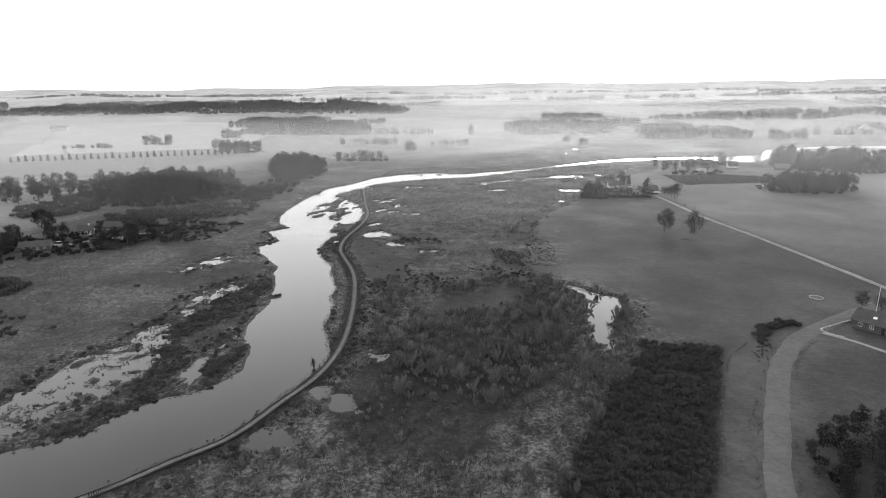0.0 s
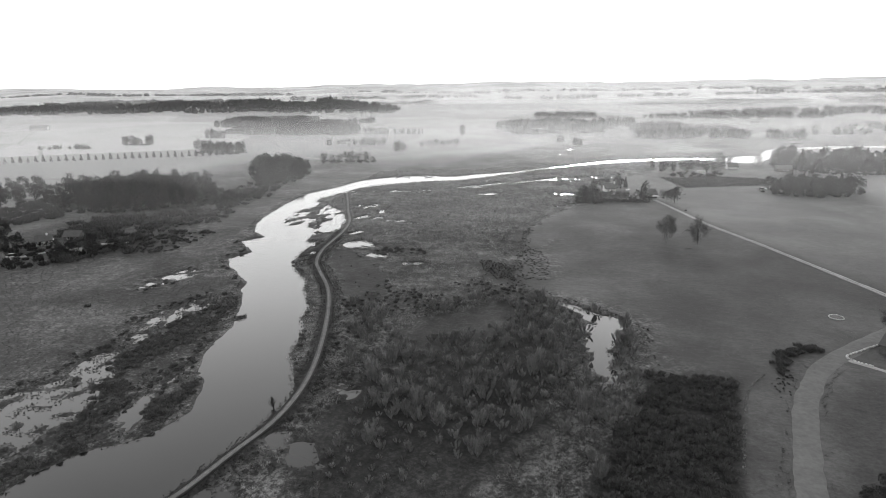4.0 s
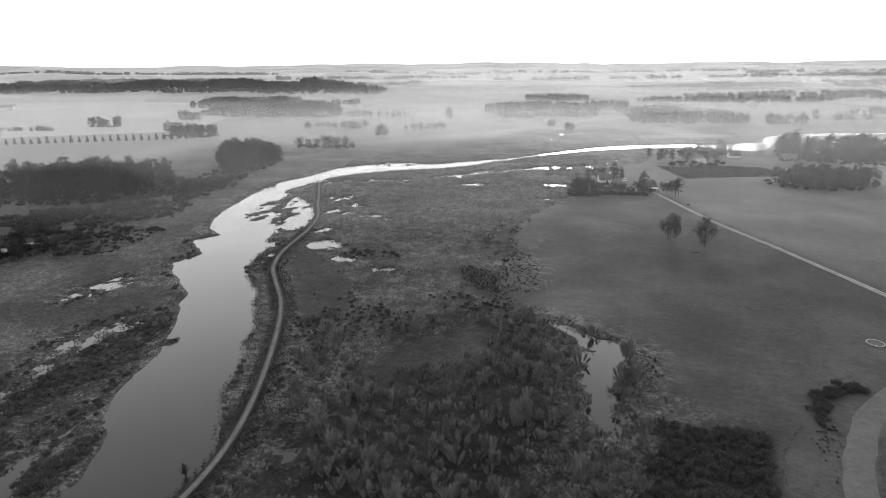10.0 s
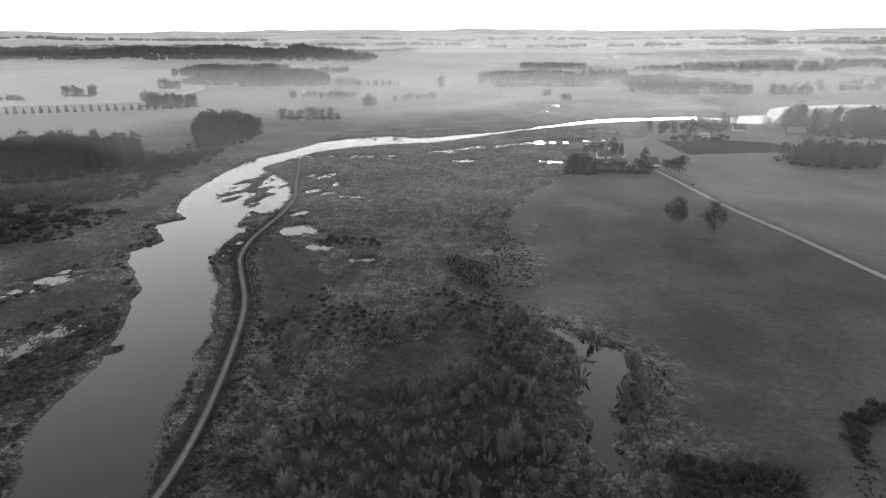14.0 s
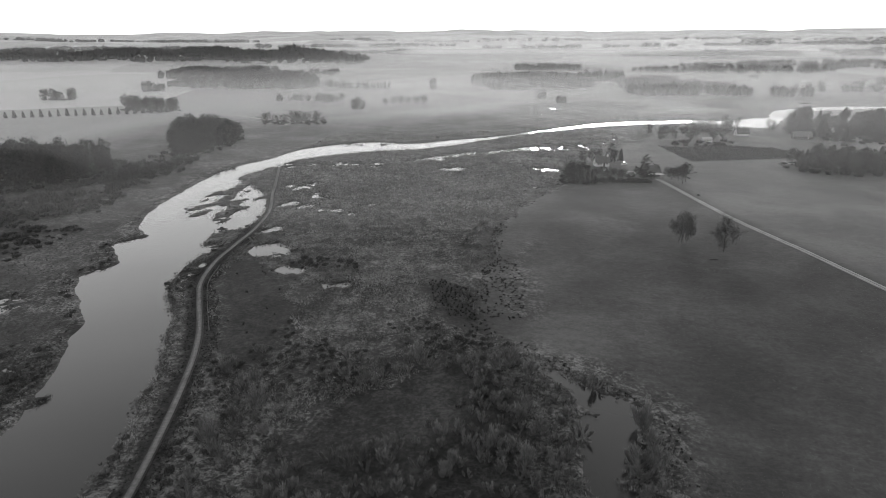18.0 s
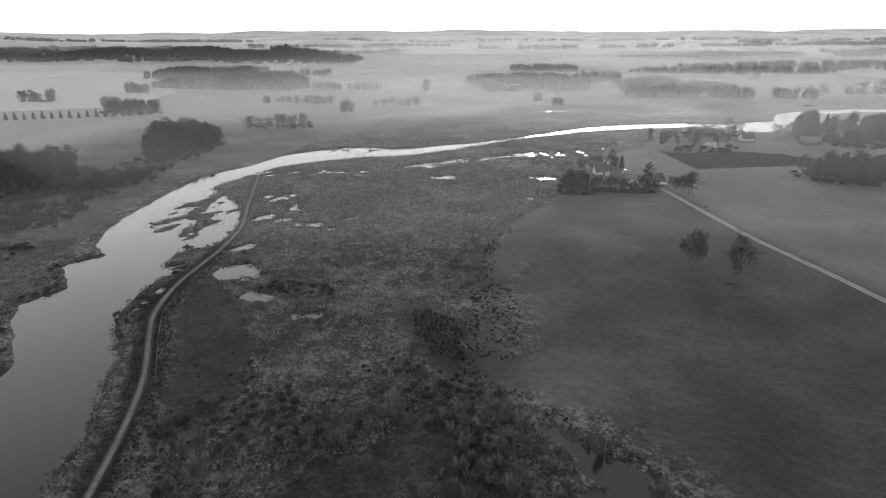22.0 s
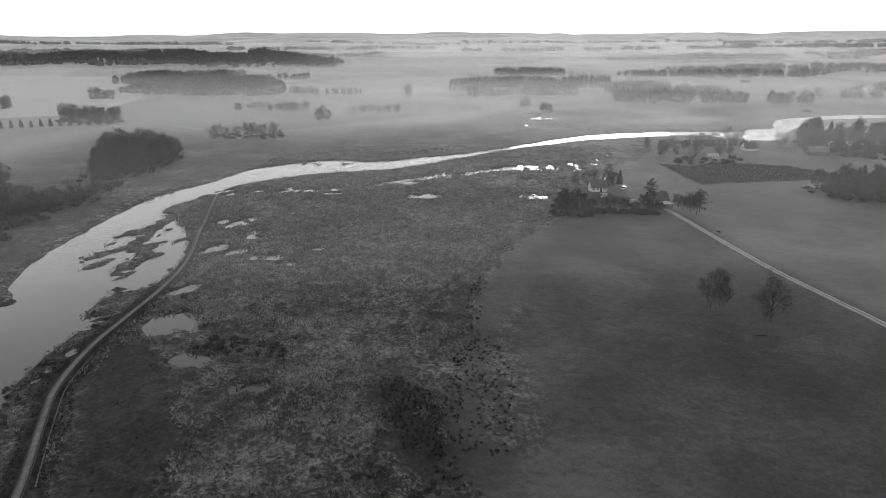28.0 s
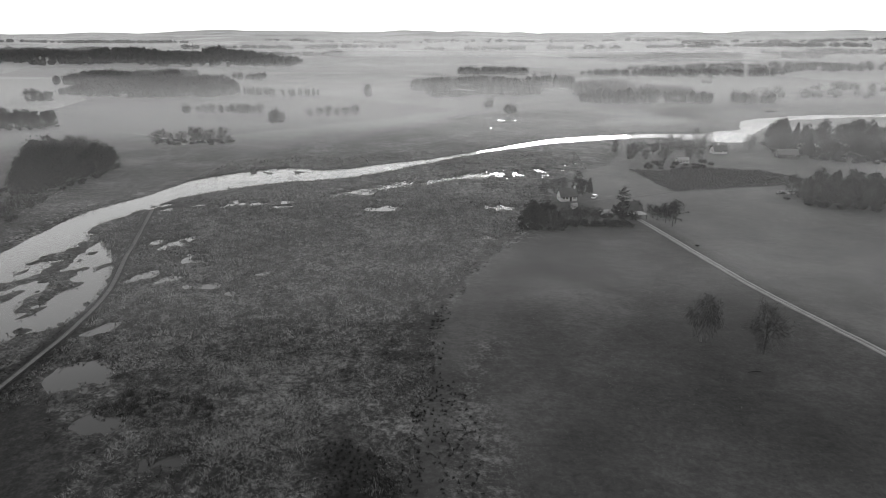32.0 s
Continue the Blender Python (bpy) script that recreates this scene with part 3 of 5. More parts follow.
    dark = np.maximum(dark, 0.6 * smooth(5, -4, chain(x, y, [(-76, 258, 6), (-62, 251, 7), (-46, 252, 5)]) + wobble))
    e = x - edge_x(y) + wobble
    dark = np.maximum(dark, 0.6 * smooth(-9, -5, e) * smooth(0, -2, e) * smooth(285, 300, y) * smooth(405, 385, y))
    dark = np.maximum(dark, 0.8 * within_loop(x, y, np.array(SCRUB_QUAD)))
    return marsh, plots, dark


def away_box(x, y, x0, x1, y0, y1):
    return np.maximum(np.maximum(x0 - x, x - x1), np.maximum(y0 - y, y - y1))


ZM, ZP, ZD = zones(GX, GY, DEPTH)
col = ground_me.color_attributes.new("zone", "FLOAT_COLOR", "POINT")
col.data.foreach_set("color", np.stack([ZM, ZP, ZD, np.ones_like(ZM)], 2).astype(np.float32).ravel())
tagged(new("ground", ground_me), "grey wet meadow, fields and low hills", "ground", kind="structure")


def at_grid(a, x, y):
    return a[np.clip(np.searchsorted(gy, y), 0, ny - 1), np.clip(np.searchsorted(gx, x), 0, nx - 1)]


def level(x, y):
    return float(land(np.array([float(x)]), np.array([float(y)]))[0])


water_bm = bmesh.new()
bmesh.ops.create_grid(water_bm, x_segments=8, y_segments=8, size=1.0)
bmesh.ops.scale(water_bm, vec=(480, 420, 1), verts=water_bm.verts)
bmesh.ops.translate(water_bm, vec=(0, 390, 0), verts=water_bm.verts)
water = part("river_water", water_bm, M_WATER)
tagged(water, "calm grey river water mirroring a pale sky", "river", kind="structure")


def strip(name, points, width, material, label, category, rise=0.06, crown=0.08, step=3.0, ragged=0.25, wheel=False):
    """A road: a slightly arched band on the ground with ragged edges."""
    line = curve(points, step)
    tang = np.gradient(line, axis=0)
    tang /= np.linalg.norm(tang, axis=1, keepdims=True)
    side = np.stack([tang[:, 1], -tang[:, 0]], 1)
    cols = np.array([-1, -0.8, -0.45, -0.2, 0, 0.2, 0.45, 0.8, 1.0])
    lift = np.array([-0.25, 0, 0.0, 0.04, 0.07, 0.04, 0.0, 0, -0.25])
    rows = []
    for k, c in enumerate(cols):
        w = width / 2 * c
        wob = ragged * vnoise(line[:, 0], line[:, 1], 3.0, 60 + k) if abs(c) > 0.7 else 0
        p = line + side * (w + np.sign(c) * wob)[..., None] if not np.isscalar(wob) else line + side * w
        z = land(p[:, 0], p[:, 1]) + rise + lift[k]
        rows.append(np.column_stack([p, z]))
    v = np.stack(rows, 1)
    n, m = v.shape[:2]
    i = np.arange(n * m).reshape(n, m)
    q = np.stack([i[:-1, :-1], i[:-1, 1:], i[1:, 1:], i[1:, :-1]], 2).reshape(-1, 4)
    ob = new(name, mesh_from(name, v.reshape(-1, 3), q, material, 4))
    return tagged(ob, label, category, kind="structure")


ROAD = [(65, 404), (68, 394), (80, 348), (87, 327), (97, 301), (111, 259), (122, 225), (132, 190)]
road = strip("road", ROAD, 3.2, M_DRIVE, "farm track with two pale gravel wheel ruts", "road", ragged=0.5)
for off in (-0.66, 0.66):
    rut = strip("wheel_rut", [(x + 0.95 * off, y + 0.3 * off) for x, y in ROAD], 1.05, M_GRAVEL, "pale gravel rut", "road", rise=0.2, ragged=0.18)
    del rut["category"], rut["kind"]
    rut.parent = road
strip("road_far", [(49, 431), (58, 434), (70, 438), (95, 450), (134, 463), (156, 470), (190, 478)], 1.9, M_DRIVE, "narrow worn field track", "road")
strip("driveway", [(40, 60), (44, 100), (48.5, 118), (60, 153.5), (67, 168), (74, 179), (90, 195), (110, 212)], 6.2, M_DRIVE, "wide worn gravel driveway", "driveway", ragged=0.35)
strip("drive_branch", [(82, 184), (88, 179), (96, 170), (108, 158)], 1.8, M_GRAVEL, "pale narrow gravel drive", "driveway")
strip("road_left", [(-490, 530), (-504, 546), (-580, 625), (-616, 668), (-673, 690), (-822, 880)], 5, M_GRAVEL, "pale road between misty fields", "road")
strip("track_left", [(-268, 600), (-245, 592), (-210, 570), (-188, 550)], 3, M_GRAVEL, "pale farm track", "road")
strip("road_homes", [(-246, 226), (-232, 244), (-219, 262), (-200, 272)], 3.5, M_GRAVEL, "pale lane beside small houses", "road")

# ---- boardwalk ----
walkway = tagged(new("boardwalk"), "weathered plank boardwalk on dark beams along the bank", "boardwalk")
bw = curve(BOARDWALK, 0.24)
bt = np.gradient(bw, axis=0)
bt /= np.linalg.norm(bt, axis=1, keepdims=True)
bs_ = np.stack([bt[:, 1], -bt[:, 0]], 1)
rng = np.random.default_rng(3)
hw, gap = 0.74, 0.108
za, zb = 0.62, 0.67
n = len(bw)
jit = rng.normal(0, 0.02, (n, 1))
corner = []
for z in (za, zb):
    for s, f in ((-1, -1), (1, -1), (1, 1), (-1, 1)):
        corner.append(np.column_stack([bw + bs_ * (s * hw + jit) + bt * f * gap, np.full(n, z) + rng.normal(0, 0.008, n)]))
pv = np.stack(corner, 1).reshape(-1, 3)
pf = (np.arange(n)[:, None, None] * 8 + np.array([(4, 5, 6, 7), (0, 1, 5, 4), (1, 2, 6, 5), (2, 3, 7, 6), (3, 0, 4, 7)])[None]).reshape(-1, 4)
planks = part("planks", mesh_from("planks", pv, pf, M_PLANK, 4), M_PLANK, walkway, "weathered grey cross planks")
planks["kind"] = "stuff"
# near-black beams draw the dark lines beside the deck, broader on the right
for s, wide in ((-1, 0.14), (1, 0.22)):
    bl = curve(BOARDWALK, 2.0)
    tt = np.gradient(bl, axis=0)
    tt /= np.linalg.norm(tt, axis=1, keepdims=True)
    ss = np.stack([tt[:, 1], -tt[:, 0]], 1)
    rows = [np.column_stack([bl + ss * (s * (hw + o)), np.full(len(bl), z)]) for o, z in ((-0.02, 0.1), (-0.02, 0.80), (wide, 0.80), (wide, 0.1))]
    v = np.stack(rows, 1)
    i = np.arange(len(bl) * 4).reshape(-1, 4)
    q = np.stack([i[:-1], np.roll(i, -1, 1)[:-1], np.roll(i, -1, 1)[1:], i[1:]], 2).reshape(-1, 4)
    part("edge_beam", mesh_from("edge_beam", v.reshape(-1, 3), q, M_BEAM, 4), M_BEAM, walkway, "dark edge beam")
post_me = None
for k in range(6, len(walk_line) - 1, 3):
    x, y = walk_line[k]
    d = walk_line[k + 1] - walk_line[k]
    for s in (-1, 1):
        if post_me is None:
            o = part("post", tube(bmesh.new(), [(0, 0, -0.8), (0, 0, 0.63)], [0.09, 0.08], 6), M_BEAM, walkway)
            post_me = o.data
        else:
            o = new("post", post_me)
            o.parent = walkway
        o.matrix_basis = pose(x + s * 0.95 * d[1] / np.hypot(*d), y - s * 0.95 * d[0] / np.hypot(*d), 0)

# a line of sunken planks on the landward side
side_line = [(x + 2.1, y + 0.65) for x, y in ((-81, 222.5), (-91, 240), (-97, 252), (-100.2, 265))]
strip("plank_path", side_line, 0.22, M_LOW, "narrow line of weathered planks beside the boardwalk", "path", rise=0.25, ragged=0.05)

# ---- reeds, sedge, grass and scrub ----
rng = np.random.default_rng(11)


def spaced(x, y, gap_m):
    """Thin out points, so that none is nearer to another than the gap."""
    keep, cells = [], {}
    for k in range(len(x)):
        c = (int(x[k] // gap_m), int(y[k] // gap_m))
        if all((x[k] - x[j]) ** 2 + (y[k] - y[j]) ** 2 > gap_m * gap_m for i in (-1, 0, 1) for m in (-1, 0, 1) for j in cells.get((c[0] + i, c[1] + m), ())):
            cells.setdefault(c, []).append(k)
            keep.append(k)
    return np.array(keep, int)


def scatter(count, x0, x1, y0, y1, keep, clear=2.3):
    x, y = rng.uniform(x0, x1, count), rng.uniform(y0, y1, count)
    d = at_grid(DEPTH, x, y)
    ok = keep(x, y, d) & (away(x, y, walk_line) > clear)
    return x[ok], y[ok], at_grid(GZ, x[ok], y[ok]), d[ok]


def tufts(x, y, z, per, spread, tall, wide, lean):
    n = len(x)
    base = np.repeat(np.column_stack([x, y, z - 0.05]), per, 0)
    base[:, :2] += rng.normal(0, 1, (n * per, 2)) * spread
    size = np.repeat(tall * rng.uniform(0.6, 1.3, n), per) * rng.uniform(0.6, 1.2, n * per)
    return blades(rng, base, size, wide * rng.uniform(0.6, 1.4, n * per), rng.uniform(0.1, lean, n * per))


def right_marsh(x, y, d):
    pale = fbm(x, y, 16, 71) + 0.5 * fbm(x, y, 4, 72)
    dark = at_grid(ZD, x, y)
    over = y - np.interp(x, left_line[108:, 0], left_line[108:, 1]) if y.max() > 420 else np.full(x.shape, -99.0)
    return (d > 0.5) & (rng.uniform(0, 1, len(x)) < smooth(45, 0, over + 22 * fbm(x, y, 30, 74))) & (x < edge_x(y) - 1.0 + 3.5 * fbm(x, y, 9, 73)) & (x > np.interp(y, walk_line[:, 1], walk_line[:, 0]) - 14) & (rng.uniform(-0.9, 0.8, len(x)) < 1.7 * pale + 0.1 - 1.6 * dark - 2.2 * smooth(0.55, 0.9, dark) - 0.6 * smooth(145, 112, y) + 1.2 * smooth(3, -2, np.minimum(chain(x, y, [(-68, 254, 2), (-60, 262, 3), (-48, 260, 4), (-36, 268, 3.5)]), chain(x, y, [(-76, 199, 2), (-85, 214, 2.5), (-92, 230, 2.5), (-101, 250, 2)]))))


def tussocks(x, y, z, per, radius, tall, wide):
    """Low domes of bent blades, one at each spot."""
    n = len(x)
    r = np.repeat(radius * rng.uniform(0.6, 1.35, n), per)
    a = rng.uniform(0, 2 * np.pi, n * per)
    u = rng.uniform(0.0, 0.9, n * per)
    base = np.repeat(np.column_stack([x, y, z]), per, 0)
    way = np.column_stack([np.cos(a), np.sin(a)])
    up = tall * (r / radius) * (1.05 - u * u) * rng.uniform(0.7, 1.15, n * per)
    tip = base + np.column_stack([way * (r * (0.5 + 0.8 * u))[:, None], up * 0.85])
    base = base + np.column_stack([way * (r * 0.6 * u)[:, None], up * 0.25])
    b = a + np.pi / 2 + rng.uniform(-0.5, 0.5, n * per)
    side = np.column_stack([np.cos(b), np.sin(b), rng.uniform(-0.3, 0.3, n * per)]) * (wide * rng.uniform(0.5, 1.0, n * per))[:, None]
    return np.stack([base - side, base + side, tip], 1).reshape(-1, 3)


def pick(k, *rows):
    return [r[k] for r in rows]


def lodged(x, y, z, per, spread, length, wide):
    """Bent and flattened reeds: thin blades that lie over the same way as their neighbours."""
    n = len(x)
    way = np.repeat(2.2 * np.pi * vnoise(x, y, 7, 141) + 1.2 * vnoise(x, y, 2.2, 142), per) + rng.normal(0, 0.55, n * per)
    ln = np.repeat(length * rng.uniform(0.6, 1.3, n), per) * rng.uniform(0.6, 1.25, n * per)
    flat = np.clip(np.repeat(0.5 + 0.35 * vnoise(x, y, 4, 143), per) + rng.normal(0, 0.16, n * per), 0.1, 0.97)
    base = np.repeat(np.column_stack([x, y, z - 0.05]), per, 0)
    base[:, :2] += rng.normal(0, spread, (n * per, 2))
    base[:, 2] += rng.uniform(0, 0.3, n * per) * length * 0.6
    tip = np.column_stack([np.cos(way) * ln * flat, np.sin(way) * ln * flat, ln * np.sqrt(1 - flat ** 2)])
    b = way + np.pi / 2 + rng.uniform(-0.5, 0.5, n * per)
    side = np.column_stack([np.cos(b), np.sin(b), rng.uniform(-0.3, 0.3, n * per)]) * (wide * rng.uniform(0.5, 1.2, n * per))[:, None]
    return np.stack([base - side, base + side, base + tip], 1).reshape(-1, 3)


px, py, pz, pd = scatter(260000, -140, 45, 75, 300, right_marsh)
px, py, pz = pick(spaced(px, py, 0.6), px, py, pz)
T1 = lodged(px, py, pz, 18, 0.2, 0.62, 0.03)
px, py, pz, pd = scatter(90000, -140, 60, 300, 540, right_marsh)
px, py, pz = pick(spaced(px, py, 1.2), px, py, pz)
T2 = lodged(px, py, pz, 14, 0.34, 0.95, 0.07)
stuff("dry_reeds", np.vstack([T1, T2]), M_REED, "matted pale dry reeds and marsh grass", "reeds")


def field_tufts(x, y, d):
    streak = fbm(x * 0.8 + y * 0.5, y * 0.9 - x * 0.45, 14, 145)
    return (x > edge_x(y) + 3) & (d > 2) & (x < np.interp(y, [60, 190, 259, 327, 402], [44, 130, 109, 85, 62])) & (rng.uniform(-0.5, 0.9, len(x)) < streak)


px, py, pz, pd = scatter(60000, -8, 120, 165, 345, field_tufts)
px, py, pz = pick(spaced(px, py, 0.9), px, py, pz)
stuff("field_tufts", lodged(px, py, pz, 5, 0.3, 0.22, 0.06), M_GRASS, "short tufts of grazed grass in faint streaks", "grass")


def walk_fringe(x, y, d):
    w = np.interp(y, walk_line[:, 1], walk_line[:, 0])
    return (d > 0.3) & (away(x, y, walk_line) < 6) & (y < 310) & ((x > w) & (away(x, y, walk_line) < 4.5 + 2 * fbm(x, y, 8, 78)) | (x < w) & (away(x, y, walk_line) < 3.0)) & (rng.uniform(0, 1, len(x)) < 0.8)


px, py, pz, pd = scatter(60000, -112, -50, 88, 310, walk_fringe, 1.35)
px, py, pz = pick(spaced(px, py, 0.75), px, py, pz)
stuff("fringe_sedge", tussocks(px, py, pz, 9, 0.5, 0.45, 0.14), M_BRAMBLE, "dark sedge beside the boardwalk", "sedge")


def bank_sedge(x, y, d):
    return (d > 0.15) & (d < 2.2 + 2 * fbm(x, y, 14, 75)) & (rng.uniform(-1, 0.6, len(x)) < fbm(x, y, 6, 76) + 0.2)


px, py, pz, pd = scatter(90000, -175, 40, 75, 500, bank_sedge)
px, py, pz = pick(spaced(px, py, 0.8), px, py, pz)
stuff("bank_sedge", tussocks(px, py, pz, 8, 0.6, 0.8, 0.13), M_SEDGE, "dark sedge and rushes along the water's edge", "sedge")


def left_marsh(x, y, d):
    return (d > 0.6) & (x < np.interp(y, left_line[:, 1], left_line[:, 0]) + 3) & (rng.uniform(-1.1, 0.9, len(x)) < fbm(x, y, 18, 81))


px, py, pz, pd = scatter(40000, -270, -80, 70, 430, left_marsh)
px, py, pz = pick(spaced(px, py, 1.25), px, py, pz)
stuff("marsh_grass", tussocks(px, py, pz, 8, 0.65, 0.5, 0.16), M_LOW, "tussocky grey marsh grass", "grass")


def hummocks(x, y, d):
    return (d > -0.55) & (d < 0.9) & (chain(x, y, WET[0]) < 3) | (d > -0.2) & (d < 0.8) & (chain(x, y, WET[1]) < 3)


px, py, pz, pd = scatter(24000, -145, -100, 84, 215, hummocks)
px, py, pz = pick(spaced(px, py, 0.8), px, py, pz)
stuff("hummock_sedge", tussocks(px, py, np.maximum(pz, -0.1), 9, 0.55, 0.5, 0.14), M_LOW, "dark sedge hummocks standing in shallow water", "sedge")


def far_hummocks(x, y, d):
    w = np.minimum(np.minimum(chain(x, y, WET[6]), chain(x, y, WET[12])), np.minimum(chain(x, y, WET[13]), chain(x, y, WET[14])))
    return (w < 2) & (d > -0.7) & (d < 0.8)


px, py, pz, pd = scatter(30000, -70, 66, 378, 528, far_hummocks)
px, py, pz = pick(spaced(px, py, 1.2), px, py, pz)
stuff("far_hummocks", tussocks(px, py, np.maximum(pz, -0.15), 8, 0.65, 0.7, 0.18), M_LOW, "dark sedge hummocks in the wet corner by the farm", "sedge")


def dark_brush(x, y, d):
    return ((chain(x, y, [(-24, 260, 3.5), (-18, 250, 6), (-14, 241, 3.5)]) < 3 * fbm(x, y, 5, 84)) | (at_grid(ZD, x, y) > 0.5) & (rng.uniform(0, 1, len(x)) < 0.004)) & (d > 0.4) & (x < edge_x(y) - 1) & (y > 218) & (rng.uniform(0, 1, len(x)) < 0.8)


px, py, pz, pd = scatter(30000, -110, 20, 196, 285, dark_brush)
px, py, pz = pick(spaced(px, py, 0.95), px, py, pz)
stuff("dark_rushes", tussocks(px, py, pz, 30, 0.6, 0.9, 0.055), M_BRAMBLE, "dark patch of rushes at the field's edge", "rushes")


def edge_tussocks(x, y, d):
    e = x - edge_x(y)
    return (e > -3) & (e < 12) & (y > 238) & (y < 290) & (chain(x, y, [(-3, 262, 5), (-3, 248, 7), (-7, 282, 2)]) < 2) | (np.abs(e + 0.5) < 2.2) & (fbm(x, y, 9, 83) > -0.1)


px, py, pz, pd = scatter(16000, -15, 60, 165, 400, edge_tussocks)
keep = rng.uniform(0, 1, len(px)) < 0.5
stuff("edge_tussocks", tufts(px[keep], py[keep], pz[keep], 14, 0.18, 0.42, 0.14, 0.8), M_BRAMBLE, "dark tussocks dotted along the field border", "tussocks")


def ditch_line(x, y, d):
    return away(x, y, curve([(36, 108), (39, 124), (43, 140), (47, 152), (50, 162), (60, 176)], 4)) < 0.35


# pale tufts form a thin broken line beside the thicket
px, py, pz, pd = scatter(14000, 34, 62, 104, 178, ditch_line)
k = vnoise(px, py, 5, 86) > -0.1
stuff("ditch_straw", tufts(px[k], py[k], pz[k], 4, 0.12, 0.4, 0.14, 0.9), M_REED, "pale tufts in a broken line along a shallow ditch", "straw")


def bush_shape(n, height, radius, wide):
    """One bare bush: twigs that fan out from the ground and fill a dome."""
    u = rng.uniform(0, 1, n) ** 0.5
    a = rng.uniform(0, 2 * np.pi, n)
    dome = np.sqrt(np.maximum(1 - (u * 0.95) ** 2, 0.05))
    h = height * dome * rng.uniform(0.25, 0.85, n)
    base = np.column_stack([np.cos(a) * u * radius * (0.35 + 0.6 * h / height), np.sin(a) * u * radius * (0.35 + 0.6 * h / height), h * 0.75])
    ln = rng.uniform(0.35, 0.75, n) * height * 0.55
    tip = np.column_stack([np.cos(a) * u * ln * 0.75, np.sin(a) * u * ln * 0.75, ln]) + rng.normal(0, 0.12 * height / 2, (n, 3))
    b = rng.uniform(0, 2 * np.pi, n)
    side = np.column_stack([np.cos(b), np.sin(b), rng.uniform(-0.4, 0.4, n)]) * (wide * rng.uniform(0.6, 1.5, n))[:, None] * 0.5
    return np.stack([base - side, base + side, base + tip], 1).reshape(-1, 3)


def willow_shape(plumes, height, radius, wide):
    """One leafless willow: several feathery plumes of upright twigs side by side."""
    rows = []
    for k in range(plumes):
        a, r = k * 2.4 + rng.uniform(-0.5, 0.5), radius * math.sqrt((k + 0.3) / plumes)
        n, tall = 150, height * rng.uniform(0.6, 1.1) * (1.1 - 0.4 * r / radius)
        lean = np.array([math.cos(a), math.sin(a), 0.0]) * r
        u = rng.uniform(0, 1, n) ** 0.7
        turn = rng.uniform(0, 2 * np.pi, n)
        out = np.column_stack([np.cos(turn), np.sin(turn), np.zeros(n)])
        base = lean * (0.55 + 0.45 * u)[:, None] + out * (0.32 * tall * u * (1.1 - u) * rng.uniform(0.3, 1.3, n))[:, None]
        base[:, 2] = tall * u * 0.72
        ln = tall * rng.uniform(0.16, 0.36, n)
        tip = out * (ln * rng.uniform(0.1, 0.7, n))[:, None] + lean[None] / (r + 0.1) * (0.25 * ln)[:, None]
        tip[:, 2] = ln
        b = rng.uniform(0, 2 * np.pi, n)
        side = np.column_stack([np.cos(b), np.sin(b), np.zeros(n)]) * (wide * rng.uniform(0.4, 1.2, n))[:, None]
        rows.append(np.stack([base - side, base + side, base + tip], 1).reshape(-1, 3))
    return np.vstack(rows)


def bushes(x, y, z, scale, kinds):
    rows = []
    for k in range(len(x)):
        t = kinds[k % len(kinds)]
        c, s = math.cos(k * 2.4), math.sin(k * 2.4)
        rot = np.array([[c, -s, 0], [s, c, 0], [0, 0, 1]])
        rows.append(t @ rot.T * scale[k] * np.array([1, 1, 0.75 + 0.5 * ((k * 37) % 10) / 10]) + np.array([x[k], y[k], z[k]]))
    return np.vstack(rows)


SHRUBS = [willow_shape(n, 3.6 * f, 1.9, 0.05) for n, f in ((6, 1), (5, 0.8), (7, 1.2), (4, 0.75), (6, 1.05), (8, 1.3), (5, 0.9))]
LOW = [bush_shape(170, 1.3, 1.6, 0.17) for k in range(5)]


def scrub_zone(x, y, d):
    w = np.interp(y, walk_line[:, 1], walk_line[:, 0])
    thick = 0.22 + 0.5 * fbm(x, y, 22, 91) + 0.75 * smooth(-50, -34, x + 0.1 * (150 - y)) * smooth(118, 146, y)
    return (d > 1.2) & (x > w + 7) & (x < edge_x(y) - 4) & (y < 216) & (chain(x, y, DARK_PATCH) > 0) & (away_box(x, y, np.interp(y, [60, 111, 122, 133, 148, 164], [5, 8, 12, 14, 22, 26]), 49, 60, 168) > 0) & (rng.uniform(0, 1, len(x)) < thick) \
        & (chain(x, y, [(-62, 104, 7), (-50, 118, 7), (-47, 150, 5)]) > 0)


px, py, pz, pd = scatter(9000, -75, 30, 66, 216, scrub_zone)
k = spaced(px, py, 2.9)
stuff("willow_scrub", bushes(px[k], py[k], pz[k], rng.uniform(0.55, 1.2, len(k)) * (1 + 0.45 * fbm(px[k], py[k], 12, 99)) * (0.6 + 0.4 * smooth(110, 150, py[k])), SHRUBS), M_SCRUB, "dense leafless grey willow scrub", "scrub")


def low_zone(x, y, d):
    w = np.interp(y, walk_line[:, 1], walk_line[:, 0])
    a = (x > w + 3) & (x < edge_x(y) - 5) & (y > 200) & (y < 300) & (y < 232 + 8 * fbm(x, y, 11, 94)) & (fbm(x, y, 13, 95) > -0.1) & (chain(x, y, DARK_PATCH) > 0) & (chain(x, y, [(-68, 214, 3), (-70, 232, 8)]) > 0)
    b = (x < w - 2) & (d < 3) & (d > 0.7) & (fbm(x, y, 9, 96) > 0.0) & (y < 330)
    c = (x > w + 2) & (x < w + 12) & (y < 200) & (fbm(x, y, 9, 97) > 0.05)
    return (d > 0.8) & (a | b | c)


